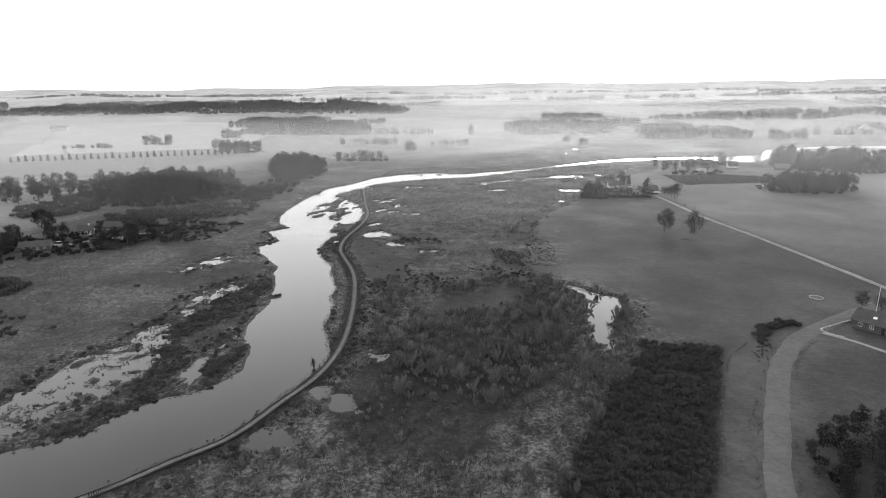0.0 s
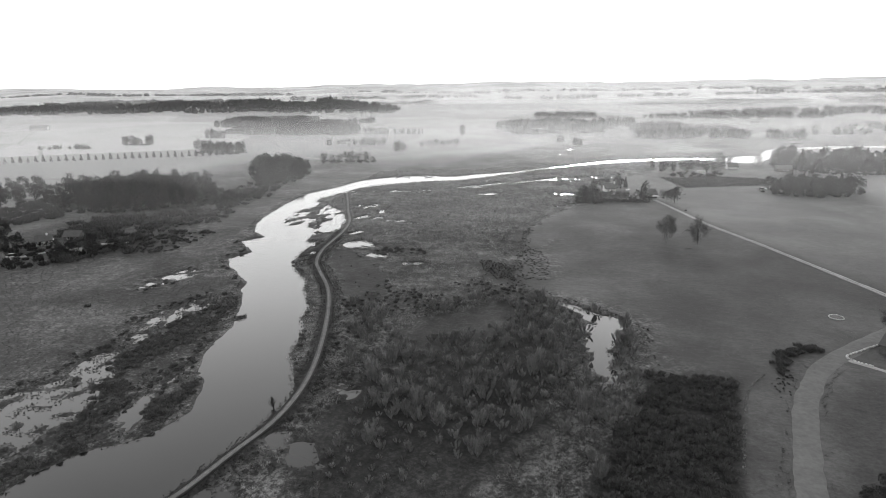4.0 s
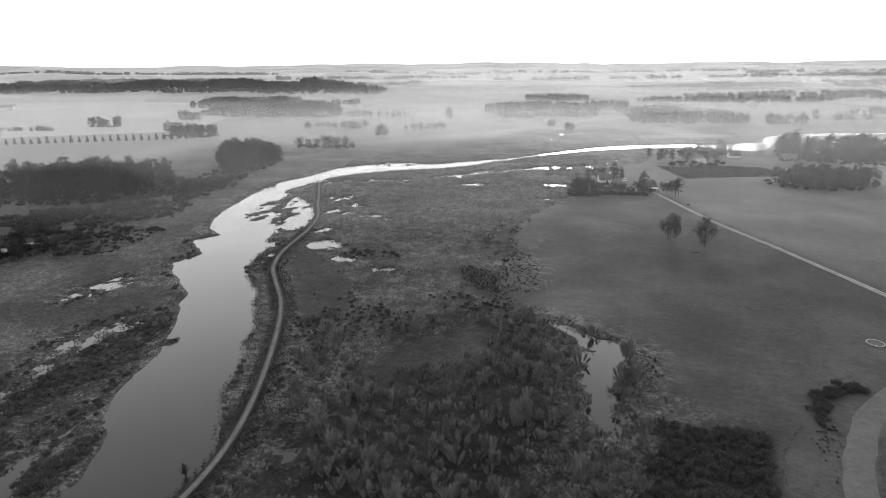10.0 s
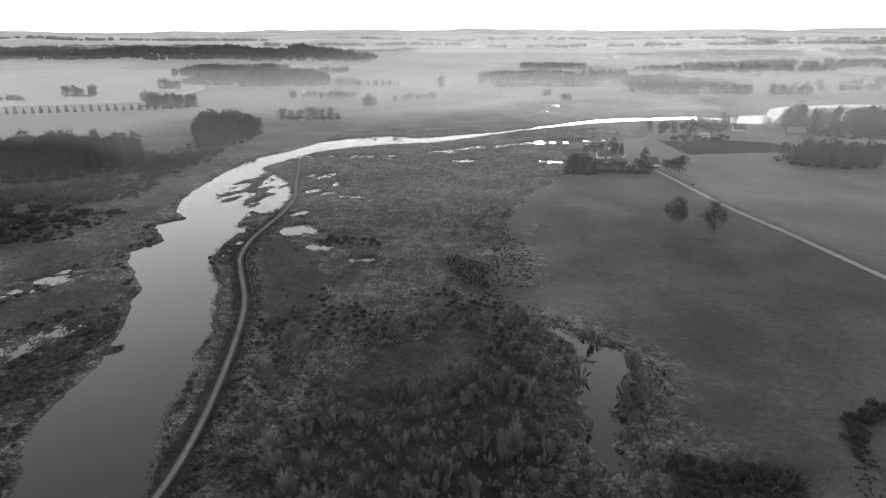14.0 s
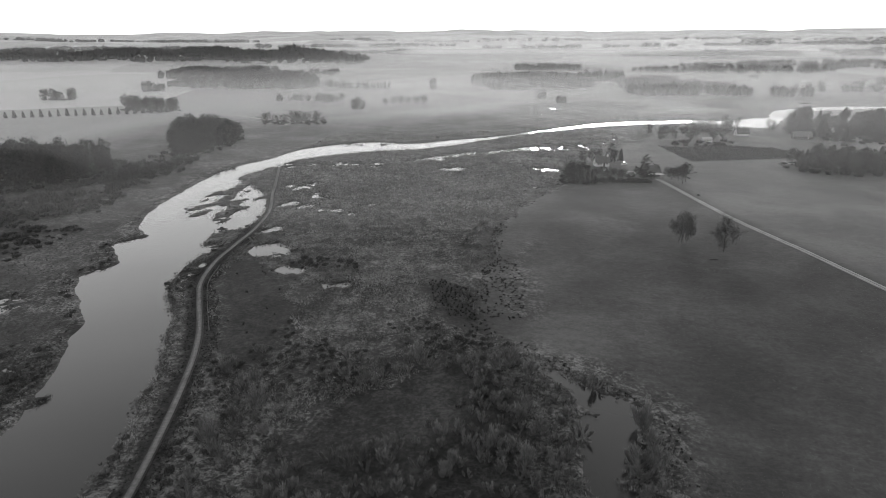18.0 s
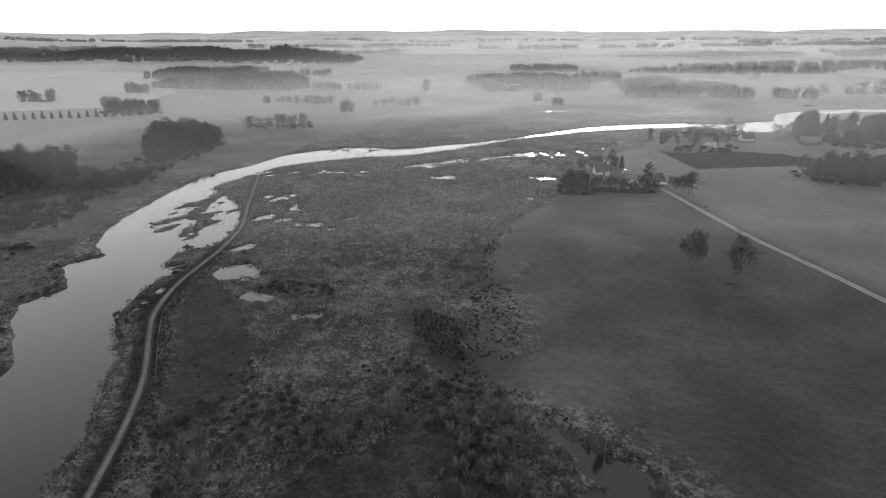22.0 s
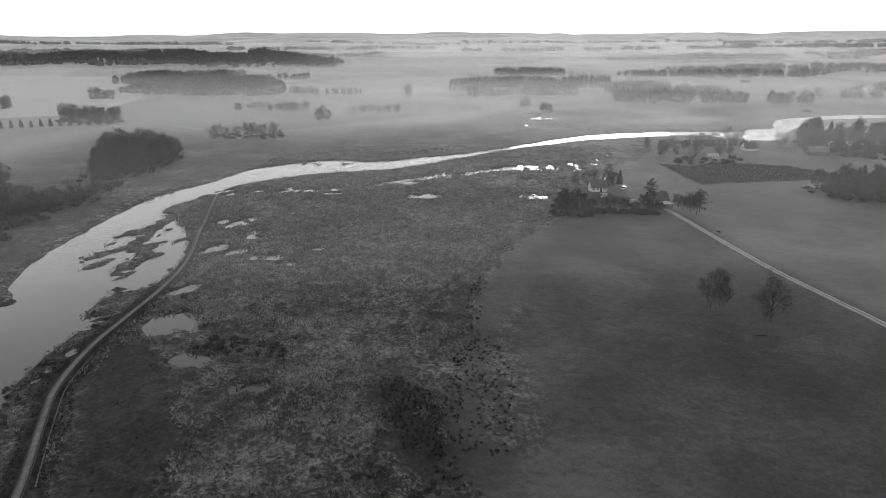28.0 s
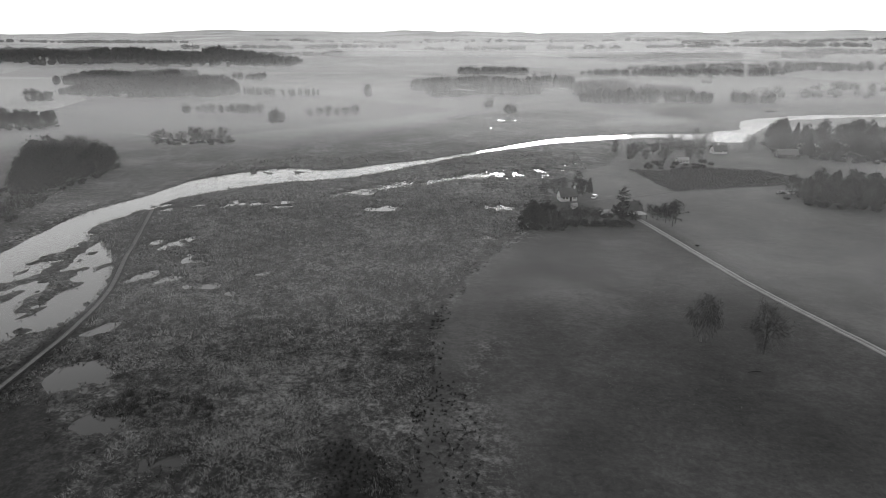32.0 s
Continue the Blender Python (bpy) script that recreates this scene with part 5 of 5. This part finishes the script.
# ---- buildings ----
def gable_house(name, x, y, turn, length, depth, eave, ridge, wall_m, roof_m, label, windows=3, chimney=0.3, over=0.4, frame_m=None, door_at=None):
    """A house whose ridge runs along its own x; its front looks along -y."""
    h = thing(name, x, y, level(x, y), turn, label, "house")
    L, D = length / 2, depth / 2
    bm = box(bmesh.new(), -L, L, -D, D, -0.3, eave)
    for s in (-1, 1):
        a, b, c = (bm.verts.new((s * L, -D, eave)), bm.verts.new((s * L, D, eave)), bm.verts.new((s * L, 0, ridge - 0.12)))
        bm.faces.new((a, b, c))
    part("wall", bm, wall_m, h)
    slope = (ridge - eave) / D
    for s in (-1, 1):
        bm = bmesh.new()
        ys, zs = s * (D + over), eave - over * slope
        v = [bm.verts.new(p) for p in ((-L - over, ys, zs), (L + over, ys, zs), (L + over, 0, ridge), (-L - over, 0, ridge),
                                       (-L - over, ys, zs + 0.22), (L + over, ys, zs + 0.22), (L + over, 0, ridge + 0.22), (-L - over, 0, ridge + 0.22))]
        for q in ((0, 1, 2, 3), (4, 5, 6, 7), (0, 1, 5, 4), (1, 2, 6, 5), (2, 3, 7, 6), (3, 0, 4, 7)):
            bm.faces.new([v[k] for k in q])
        bmesh.ops.recalc_face_normals(bm, faces=bm.faces)
        part("roof", bm, roof_m, h)
    if chimney:
        c = part("chimney", box_bm(L * chimney - 0.35, L * chimney + 0.35, -0.35, 0.35, ridge - 0.6, ridge + 1.1, 0.04), M_WHITE if wall_m is M_WHITE else M_BRICK, h)
        part("chimney_cap", box_bm(L * chimney - 0.42, L * chimney + 0.42, -0.42, 0.42, ridge + 1.1, ridge + 1.22), M_ROOF, c)
    for k in range(windows):
        wx = -L + (k + 0.75) * length / (windows + 0.5)
        if door_at == k:
            d = part("door", box_bm(wx - 0.45, wx + 0.45, -D - 0.06, -D - 0.01, 0, 2.05, 0.01), M_BEAM, h, "dark front door")
            part("handle", box_bm(wx + 0.3, wx + 0.36, -D - 0.12, -D - 0.06, 0.98, 1.1), M_METAL, d)
            continue
        w = part("window", box_bm(wx - 0.6, wx + 0.6, -D - 0.05, -D - 0.005, 0.9, min(2.1, eave - 0.25)), M_FRAME, h, "white window")
        for s in (-1, 1):
            part("pane", box_bm(wx + s * 0.28 - 0.23, wx + s * 0.28 + 0.23, -D - 0.07, -D - 0.052, 1.0, min(2.0, eave - 0.35)), M_GLASS, w)
    w = part("window", box_bm(-L - 0.05, -L - 0.005, -0.6, 0.6, 0.9, 2.0), M_FRAME, h, "white gable window")
    for s in (-1, 1):
        part("pane", box_bm(-L - 0.07, -L - 0.052, s * 0.28 - 0.23, s * 0.28 + 0.23, 1.0, 1.9), M_GLASS, w)
    return h


gable_house("farmhouse", 40.3, 432.5, 12, 7.4, 5.2, 2.4, 5.2, M_WHITE, M_ROOF, "whitewashed farmhouse with a dark roof and white chimney", 4, 0.85, door_at=2)
gable_house("barn", 62.5, 412, 20, 9, 6, 2.3, 5.2, M_TAR, M_ROOF, "black tarred timber barn with a steep dark roof", 2, 0)
gable_house("shed", 52.3, 408, 18, 4, 3.2, 1.9, 2.8, M_TAR, M_PALE_ROOF, "low shed with a pale sheet roof", 1, 0)
gable_house("brick_house", 101.5, 187.5, -44, 17, 8.5, 2.6, 5.2, M_BRICK, M_ROOF, "long low dark brick house with a dark tiled roof", 5, 0.2, 0.5, door_at=2)
brick = bpy.data.objects["brick_house"]
for wx in (-3.2, 1.6):
    bm = box_bm(wx - 0.55, wx + 0.55, -0.45, 0.45, -0.03, 0.05, 0.01)
    bmesh.ops.transform(bm, matrix=pose(0, -2.3, 4.02, 31), verts=bm.verts)
    part("roof_window", bm, M_FRAME, brick, "pale roof window")
gable_house("brick_house_wing", 103.5, 173.5, 46, 8, 7, 2.5, 4.6, M_BRICK, M_PALE_ROOF, "brick side wing with a pale roof", 2, 0)
gable_house("cottage", 147, 543, 8, 8, 6, 2.0, 5.0, M_WHITE, M_ROOF, "white cottage with a dark roof near the lake", 3, -0.2)
gable_house("low_cottage", 116, 513, 10, 6, 4, 2.1, 3.0, M_WHITE, M_PALE_ROOF, "low white cottage between bare trees", 3, 0)
gable_house("cottage", 182, 532, -5, 11, 6.5, 2.3, 4.8, M_BRICK, M_THATCH, "pale thatched cottage by the lake wood", 3, 0)
gable_house("long_house", -241, 231, 28, 13, 6, 2.4, 4.4, M_BRICK, M_ROOF, "long low brick house among dark trees", 4, 0)
gable_house("small_house", -240, 262, 35, 7, 5, 2.4, 4.6, M_WHITE, M_ROOF, "small white house among trees", 2, 0.4)
gable_house("small_house", -232, 272, 10, 8, 5.5, 2.4, 4.6, M_BRICK, M_ROOF, "small brick house among trees", 2, 0)
gable_house("garden_shed", -212, 250, 15, 4, 2.6, 2.1, 2.6, M_WHITE, M_PALE_ROOF, "small white garden shed beside the lane", 1, 0)
gable_house("misty_farmhouse", -182, 560, 15, 10, 6.5, 2.5, 5.6, M_BRICK, M_ROOF, "pale farmhouse among bare trees in mist", 3, 0.4)
gable_house("misty_farmhouse", -205, 702, -10, 9, 6, 2.5, 5.2, M_BRICK, M_ROOF, "pale farmhouse in mist", 3, 0.3)
gable_house("white_hall", 127, 958, 8, 16, 8, 3.0, 7.0, M_WHITE, M_PALE_ROOF, "white house beside dark conifers in the mist", 4, 0.3)
gable_house("white_barn", -806, 868, 20, 26, 10, 4.0, 8.0, M_WHITE, M_PALE_ROOF, "large white barn on the far fields", 4, 0)
for hx, hy in ((330, 905), (372, 880), (415, 930), (460, 890), (500, 955), (560, 925), (300, 1000), (610, 1010), (430, 745), (350, 1100)):
    gable_house("village_house", hx, hy, float(rng.uniform(-30, 30)), 11, 7, 2.7, 5.8, M_WHITE, M_PALE_ROOF if hx % 20 else M_ROOF, "pale village house in mist", 2, 0.3)

# carport beside the barn
cp = thing("carport", 65, 406, level(65, 406), 18, "open carport with a pale flat roof", "carport")
part("roof", box_bm(-2.6, 2.6, -2.3, 2.3, 2.1, 2.28, 0.03), M_PALE_ROOF, cp)
for px_, py_ in ((-2.4, -2.1), (2.4, -2.1), (-2.4, 2.1), (2.4, 2.1)):
    part("post", box_bm(px_ - 0.07, px_ + 0.07, py_ - 0.07, py_ + 0.07, -0.1, 2.1), M_BEAM, cp)


def car(name, x, y, turn, paint, label, long=4.3, tall=1.45):
    c = thing(name, x, y, level(x, y), turn, label, "car")
    L = long / 2
    bm = box(bmesh.new(), -L, L, -0.85, 0.85, 0.3, 0.85)
    part("body", bevelled(bm, 0.1, 2), paint, c)
    bm = box(bmesh.new(), -L * 0.55, L * 0.7, -0.75, 0.75, 0.85, tall)
    for v in bm.verts:
        if v.co.z > 1.2:
            v.co.x *= 0.75
            v.co.y *= 0.85
    part("cabin", bevelled(bm, 0.06), M_GLASS, c, "dark glazed cabin")
    part("roof", box_bm(-L * 0.4, L * 0.52, -0.63, 0.63, tall - 0.02, tall + 0.04, 0.01), paint, c)
    for sx in (-0.62, 0.62):
        for sy in (-0.86, 0.86):
            w = part("wheel", tube(bmesh.new(), [(sx * L, sy - 0.1, 0.32), (sx * L, sy + 0.1, 0.32)], [0.32, 0.32], 12), M_TYRE, c)
            part("rim", tube(bmesh.new(), [(sx * L, sy - 0.11, 0.32), (sx * L, sy + 0.11, 0.32)], [0.19, 0.19], 10), M_METAL, w)
    return c


car("parked_car", 53, 436, 62, M_PAINT, "white car parked beside the farmhouse")
car("parked_car", 145, 448, 20, M_PAINT, "white car parked beside the dark copse")
car("parked_car", 140, 447, 15, M_DARKCAR, "dark car parked beside the copse")
car("parked_van", -237, 240, 40, M_PAINT, "white van parked by the houses", 5.0, 1.9)
car("parked_car", -222, 258, 60, M_PAINT, "white car parked on the lane")

# wall of pale stones round the garden corner
stone_wall = tagged(new("stone_wall"), "low garden wall of pale field stones", "wall")
stones = []
for k in range(4):
    bm = bmesh.new()
    bmesh.ops.create_icosphere(bm, subdivisions=1, radius=0.5)
    for v in bm.verts:
        v.co = Vector((v.co.x * 1.25, v.co.y * 0.8, v.co.z * 0.85)) * (0.8 + 0.35 * rng.uniform())
    me = bpy.data.meshes.new("stone")
    bm.to_mesh(me)
    bm.free()
    me.materials.append(M_STONE)
    stones.append(me)
for k, (x, y) in enumerate(curve([(86.5, 181), (84, 183), (82.3, 185), (83, 187), (86, 189.3), (91, 193), (96, 196.5)], 0.7)):
    o = new("stone", stones[k % 4])
    o.parent = stone_wall
    o.matrix_basis = pose(x + float(rng.normal(0, 0.08)), y + float(rng.normal(0, 0.08)), level(x, y) + 0.2, 0, 0, float(rng.uniform(0, 360))) @ Matrix.Scale(0.68, 4)

# ring of stones on the meadow
ring = tagged(new("stone_ring"), "ring of pale stones around a bare fire pit in the meadow", "stone ring")
part("pit", tube(bmesh.new(), [(92, 216, 0.3), (92, 216, level(92, 216) + 0.12)], [1.8, 1.7], 20), M_BRICK, ring, "bare trodden earth")
for k in range(26):
    a = 2 * math.pi * k / 26
    o = new("stone", stones[k % 4])
    o.parent = ring
    o.matrix_basis = pose(92 + 2.1 * math.cos(a), 216 + 2.1 * math.sin(a), level(92, 216) + 0.15, 0, 0, math.degrees(a) + 90) @ Matrix.Scale(0.5, 4)

pole = thing("flagpole", 106, 205, level(106, 205), 0, "bare white flagpole with a knob on top", "flagpole")
part("pole", tube(bmesh.new(), [(0, 0, -0.2), (0, 0, 4), (0, 0, 8.6)], [0.09, 0.07, 0.04], 8), M_FRAME, pole)
kn = bmesh.new()
bmesh.ops.create_uvsphere(kn, u_segments=8, v_segments=6, radius=0.12)
bmesh.ops.translate(kn, vec=(0, 0, 8.7), verts=kn.verts)
part("knob", kn, M_METAL, pole)

gable_house("greenhouse", 41.5, 419.5, 20, 2.4, 1.8, 1.6, 2.2, M_WHITE, M_PALE_ROOF, "tiny white garden hut on the farm lawn", 1, 0, 0.1)

# hedges and wood edges
wx, wy = [], []
for cx, cy, rx, ry, turn in ((-206, 452, 16, 32, -10), (-225, 482, 20, 10, 0), (-262, 364, 48, 36, 20), (-185, 557, 28, 9, 5), (-348, 616, 30, 10, 5), (-500, 686, 20, 6, 0), (-449, 778, 16, 6, 0), (-160, 645, 7, 5, 0), (67, 109, 13, 14, 0), (168, 438, 30, 17, 5), (245, 560, 66, 46, 10), (112, 505, 22, 9, 15), (130, 562, 20, 12, 10), (-235, 240, 34, 22, 30)):
    for ex, ey in in_ellipse(cx, cy, rx, ry, 4.7, turn):
        wx.append(ex)
        wy.append(ey)
wx, wy = np.array(wx), np.array(wy)
stuff("wood_undergrowth", bushes(wx, wy, at_grid(GZ, wx, wy), rng.uniform(1.3, 2.6, len(wx)), LOW), M_TWIG, "dense dark undergrowth below the trees of the woods", "undergrowth")
wx, wy = rng.uniform(-235, -180, 400), rng.uniform(362, 432, 400)
k = chain(wx, wy, [(-206, 372, 9), (-204, 396, 12), (-196, 416, 8)]) < 0
wx, wy = wx[k], wy[k]
k = spaced(wx, wy, 2.6)
stuff("wood_edge_scrub", bushes(wx[k], wy[k], at_grid(GZ, wx[k], wy[k]), rng.uniform(0.9, 1.6, len(k)), SHRUBS), M_SEDGE, "dark scrub between two riverside woods", "scrub")
px, py = np.concatenate([rng.uniform(33, 60, 70), rng.uniform(17, 34, 50)]), np.concatenate([rng.uniform(394, 399, 70), rng.uniform(388, 402, 50)])
stuff("garden_hedge", bushes(px, py, at_grid(GZ, px, py), rng.uniform(0.9, 1.6, 120), LOW), M_TWIG, "dark bare hedge and bushes around the farm garden", "hedge")
line = curve([(45, 125), (50.5, 140)], 0.9)
px, py = line[:, 0] + rng.normal(0, 0.4, len(line)), line[:, 1] + rng.normal(0, 0.4, len(line))
for off in (-3.5, 3.4):
    line = np.array([(x + off, y - 0.35 * off) for x, y in curve([(44, 100), (48.5, 118), (60, 153.5), (67, 168), (74, 179)], 0.5)])
    line = line[(vnoise(line[:, 0], line[:, 1], 6, 151) > 0.0) & (rng.uniform(0, 1, len(line)) < 0.7)]
    px, py = np.append(px, line[:, 0] + rng.normal(0, 0.45, len(line))), np.append(py, line[:, 1] + rng.normal(0, 0.45, len(line)))
stuff("drive_verge", tussocks(px, py, at_grid(GZ, px, py), 14, 0.45, 0.3, 0.06), M_LOW, "dark ragged grass verges along the gravel driveway", "grass")
line = curve([(58, 163), (62, 174), (66, 184), (71, 188), (77, 189.5)], 0.4)
px, py = line[:, 0] + rng.normal(0, 0.9, len(line)), line[:, 1] + rng.normal(0, 0.9, len(line))
stuff("driveway_hedge", bushes(px, py, at_grid(GZ, px, py), rng.uniform(0.5, 0.95, len(px)) * (0.35 + 1.1 * smooth(168, 182, py)), LOW), M_LOW, "dark leafless hedge along the driveway", "hedge")
px, py = rng.uniform(80, 170, 14000), rng.uniform(446, 506, 14000)
k = within_loop(px + 2 * fbm(px, py, 8, 97), py + 2 * fbm(px, py, 8, 98), np.array(SCRUB_QUAD))
px, py = px[k], py[k]
k = spaced(px, py, 1.05)
stuff("rough_scrub", bushes(px[k], py[k], at_grid(GZ, px[k], py[k]), rng.uniform(0.35, 0.6, len(k)), LOW), M_LOW, "dark rough growth on a fallow field behind the farm", "scrub")

branch = thing("fallen_branch", 62.4, 291.5, level(62.4, 291.5), 12, "dark fallen branch lying in the grass near the lone trees", "branch")
part("limb", tube(bmesh.new(), [(-1.6, 0, 0.12), (-0.4, 0.1, 0.2), (0.7, -0.05, 0.18), (1.8, 0.1, 0.1)], [0.05, 0.1, 0.12, 0.07], 6), M_BEAM, branch)
part("side_limb", tube(bmesh.new(), [(0.4, 0, 0.2), (0.9, 0.5, 0.4), (1.1, 0.9, 0.45)], [0.06, 0.04, 0.02], 5), M_BEAM, branch)
bush = thing("roadside_bush", 77.6, 373.9, level(77.6, 373.9), 0, "small dark bush beside the farm track", "bush")
t = LOW[0] * 0.7
part("twigs", mesh_from("twigs", t, np.arange(len(t)).reshape(-1, 3), M_BRAMBLE), M_BRAMBLE, bush)

# snag on the bank and a stick clump in the river
snag = thing("dead_snag", -63.2, 138, 0.2, 0, "small dark pointed dead conifer on the bank", "snag")
part("trunk", tube(bmesh.new(), [(0, 0, -0.6), (0.1, 0, 1.5), (-0.4, 0.1, 3.4)], [0.12, 0.08, 0.02], 6), M_BEAM, snag)
t = blades(rng, np.column_stack([rng.normal(0, 0.25, 160), rng.normal(0, 0.25, 160), rng.uniform(0, 2.2, 160)]), rng.uniform(0.4, 1.0, 160), rng.uniform(0.08, 0.2, 160), rng.uniform(0.3, 0.9, 160))
part("branches", mesh_from("branches", t, np.arange(len(t)).reshape(-1, 3), M_BRAMBLE), M_BRAMBLE, snag)


clump = thing("reed_clump", -98.5, 190, -0.1, 0, "small dark clump of reeds standing in the river", "reeds")
t = blades(rng, np.column_stack([rng.normal(0, 0.4, 140), rng.normal(0, 0.9, 140), np.zeros(140)]), rng.uniform(0.5, 1.3, 140), rng.uniform(0.06, 0.16, 140), rng.uniform(0.1, 0.6, 140))
part("stems", mesh_from("stems", t, np.arange(len(t)).reshape(-1, 3), M_BRAMBLE), M_BRAMBLE, clump)


# ---- mist: thin sheets that hang over the low ground and stand across the valley ----
def sheet(name, verts_xy_z, nx_, ny_, material, label):
    i = np.arange(nx_ * ny_).reshape(ny_, nx_)
    q = np.stack([i[:-1, :-1], i[:-1, 1:], i[1:, 1:], i[1:, :-1]], 2).reshape(-1, 4)
    me = mesh_from(name, verts_xy_z, q, material, 4)
    me.polygons.foreach_set("use_smooth", [True] * len(me.polygons))
    return tagged(new(name, me), label, "mist", kind="stuff")


sx, sy = np.linspace(-3400, 3400, 150), np.linspace(480, 4600, 150)
SX, SY = np.meshgrid(sx, sy)
for height, amount in ((2.0, 0.38), (5.0, 0.34), (9.0, 0.28), (14.0, 0.2)):
    sheet("mist_layer", np.stack([SX, SY, height + (0.4 + 0.12 * height) * fbm(SX, SY, 150, 131 + int(height)) + 0.3 * hills(SX, SY)], 2).reshape(-1, 3), 150, 150,
          mist_mat("low_mist", amount, 540, 1050, 0.0036, (0.45, 1, 1), 0.2, 0.66, valley=(-800, -120, 0.6)), "thin white ground mist over distant fields")
for k, (dist, tall, amount, low) in enumerate(((310, 54, 0.08, 12), (400, 58, 0.11, 15), (490, 52, 0.13, 16), (570, 26, 0.2, 8), (640, 28, 0.3, 9), (740, 38, 0.36, 10), (830, 38, 0.42, 10), (1130, 64, 0.36, 12), (1480, 46, 0.55, 14), (1800, 90, 0.42, 20), (2400, 90, 0.34, 18))):
    a = np.linspace(radians(-62), radians(62), 50)
    z = np.linspace(0, tall, 7)
    A, Z = np.meshgrid(a, z)
    R = dist / np.maximum(np.cos(A), 0.55) ** 0.6
    sheet("mist_veil", np.stack([R * np.sin(A), R * np.cos(A) + 0.04 * dist * np.sin(A * 5 + k), Z - 0.5], 2).reshape(-1, 3), 50, 7,
          mist_mat("mist_veil", amount, 0.0, low, 4.0 / (dist + 120), (0.5, 0.5, 2.5), 0.1, 0.75, top=tall, valley=(-0.55 * dist, 0.1 * dist, 0.45) if dist > 700 else ()), "faint veil of haze across the valley")
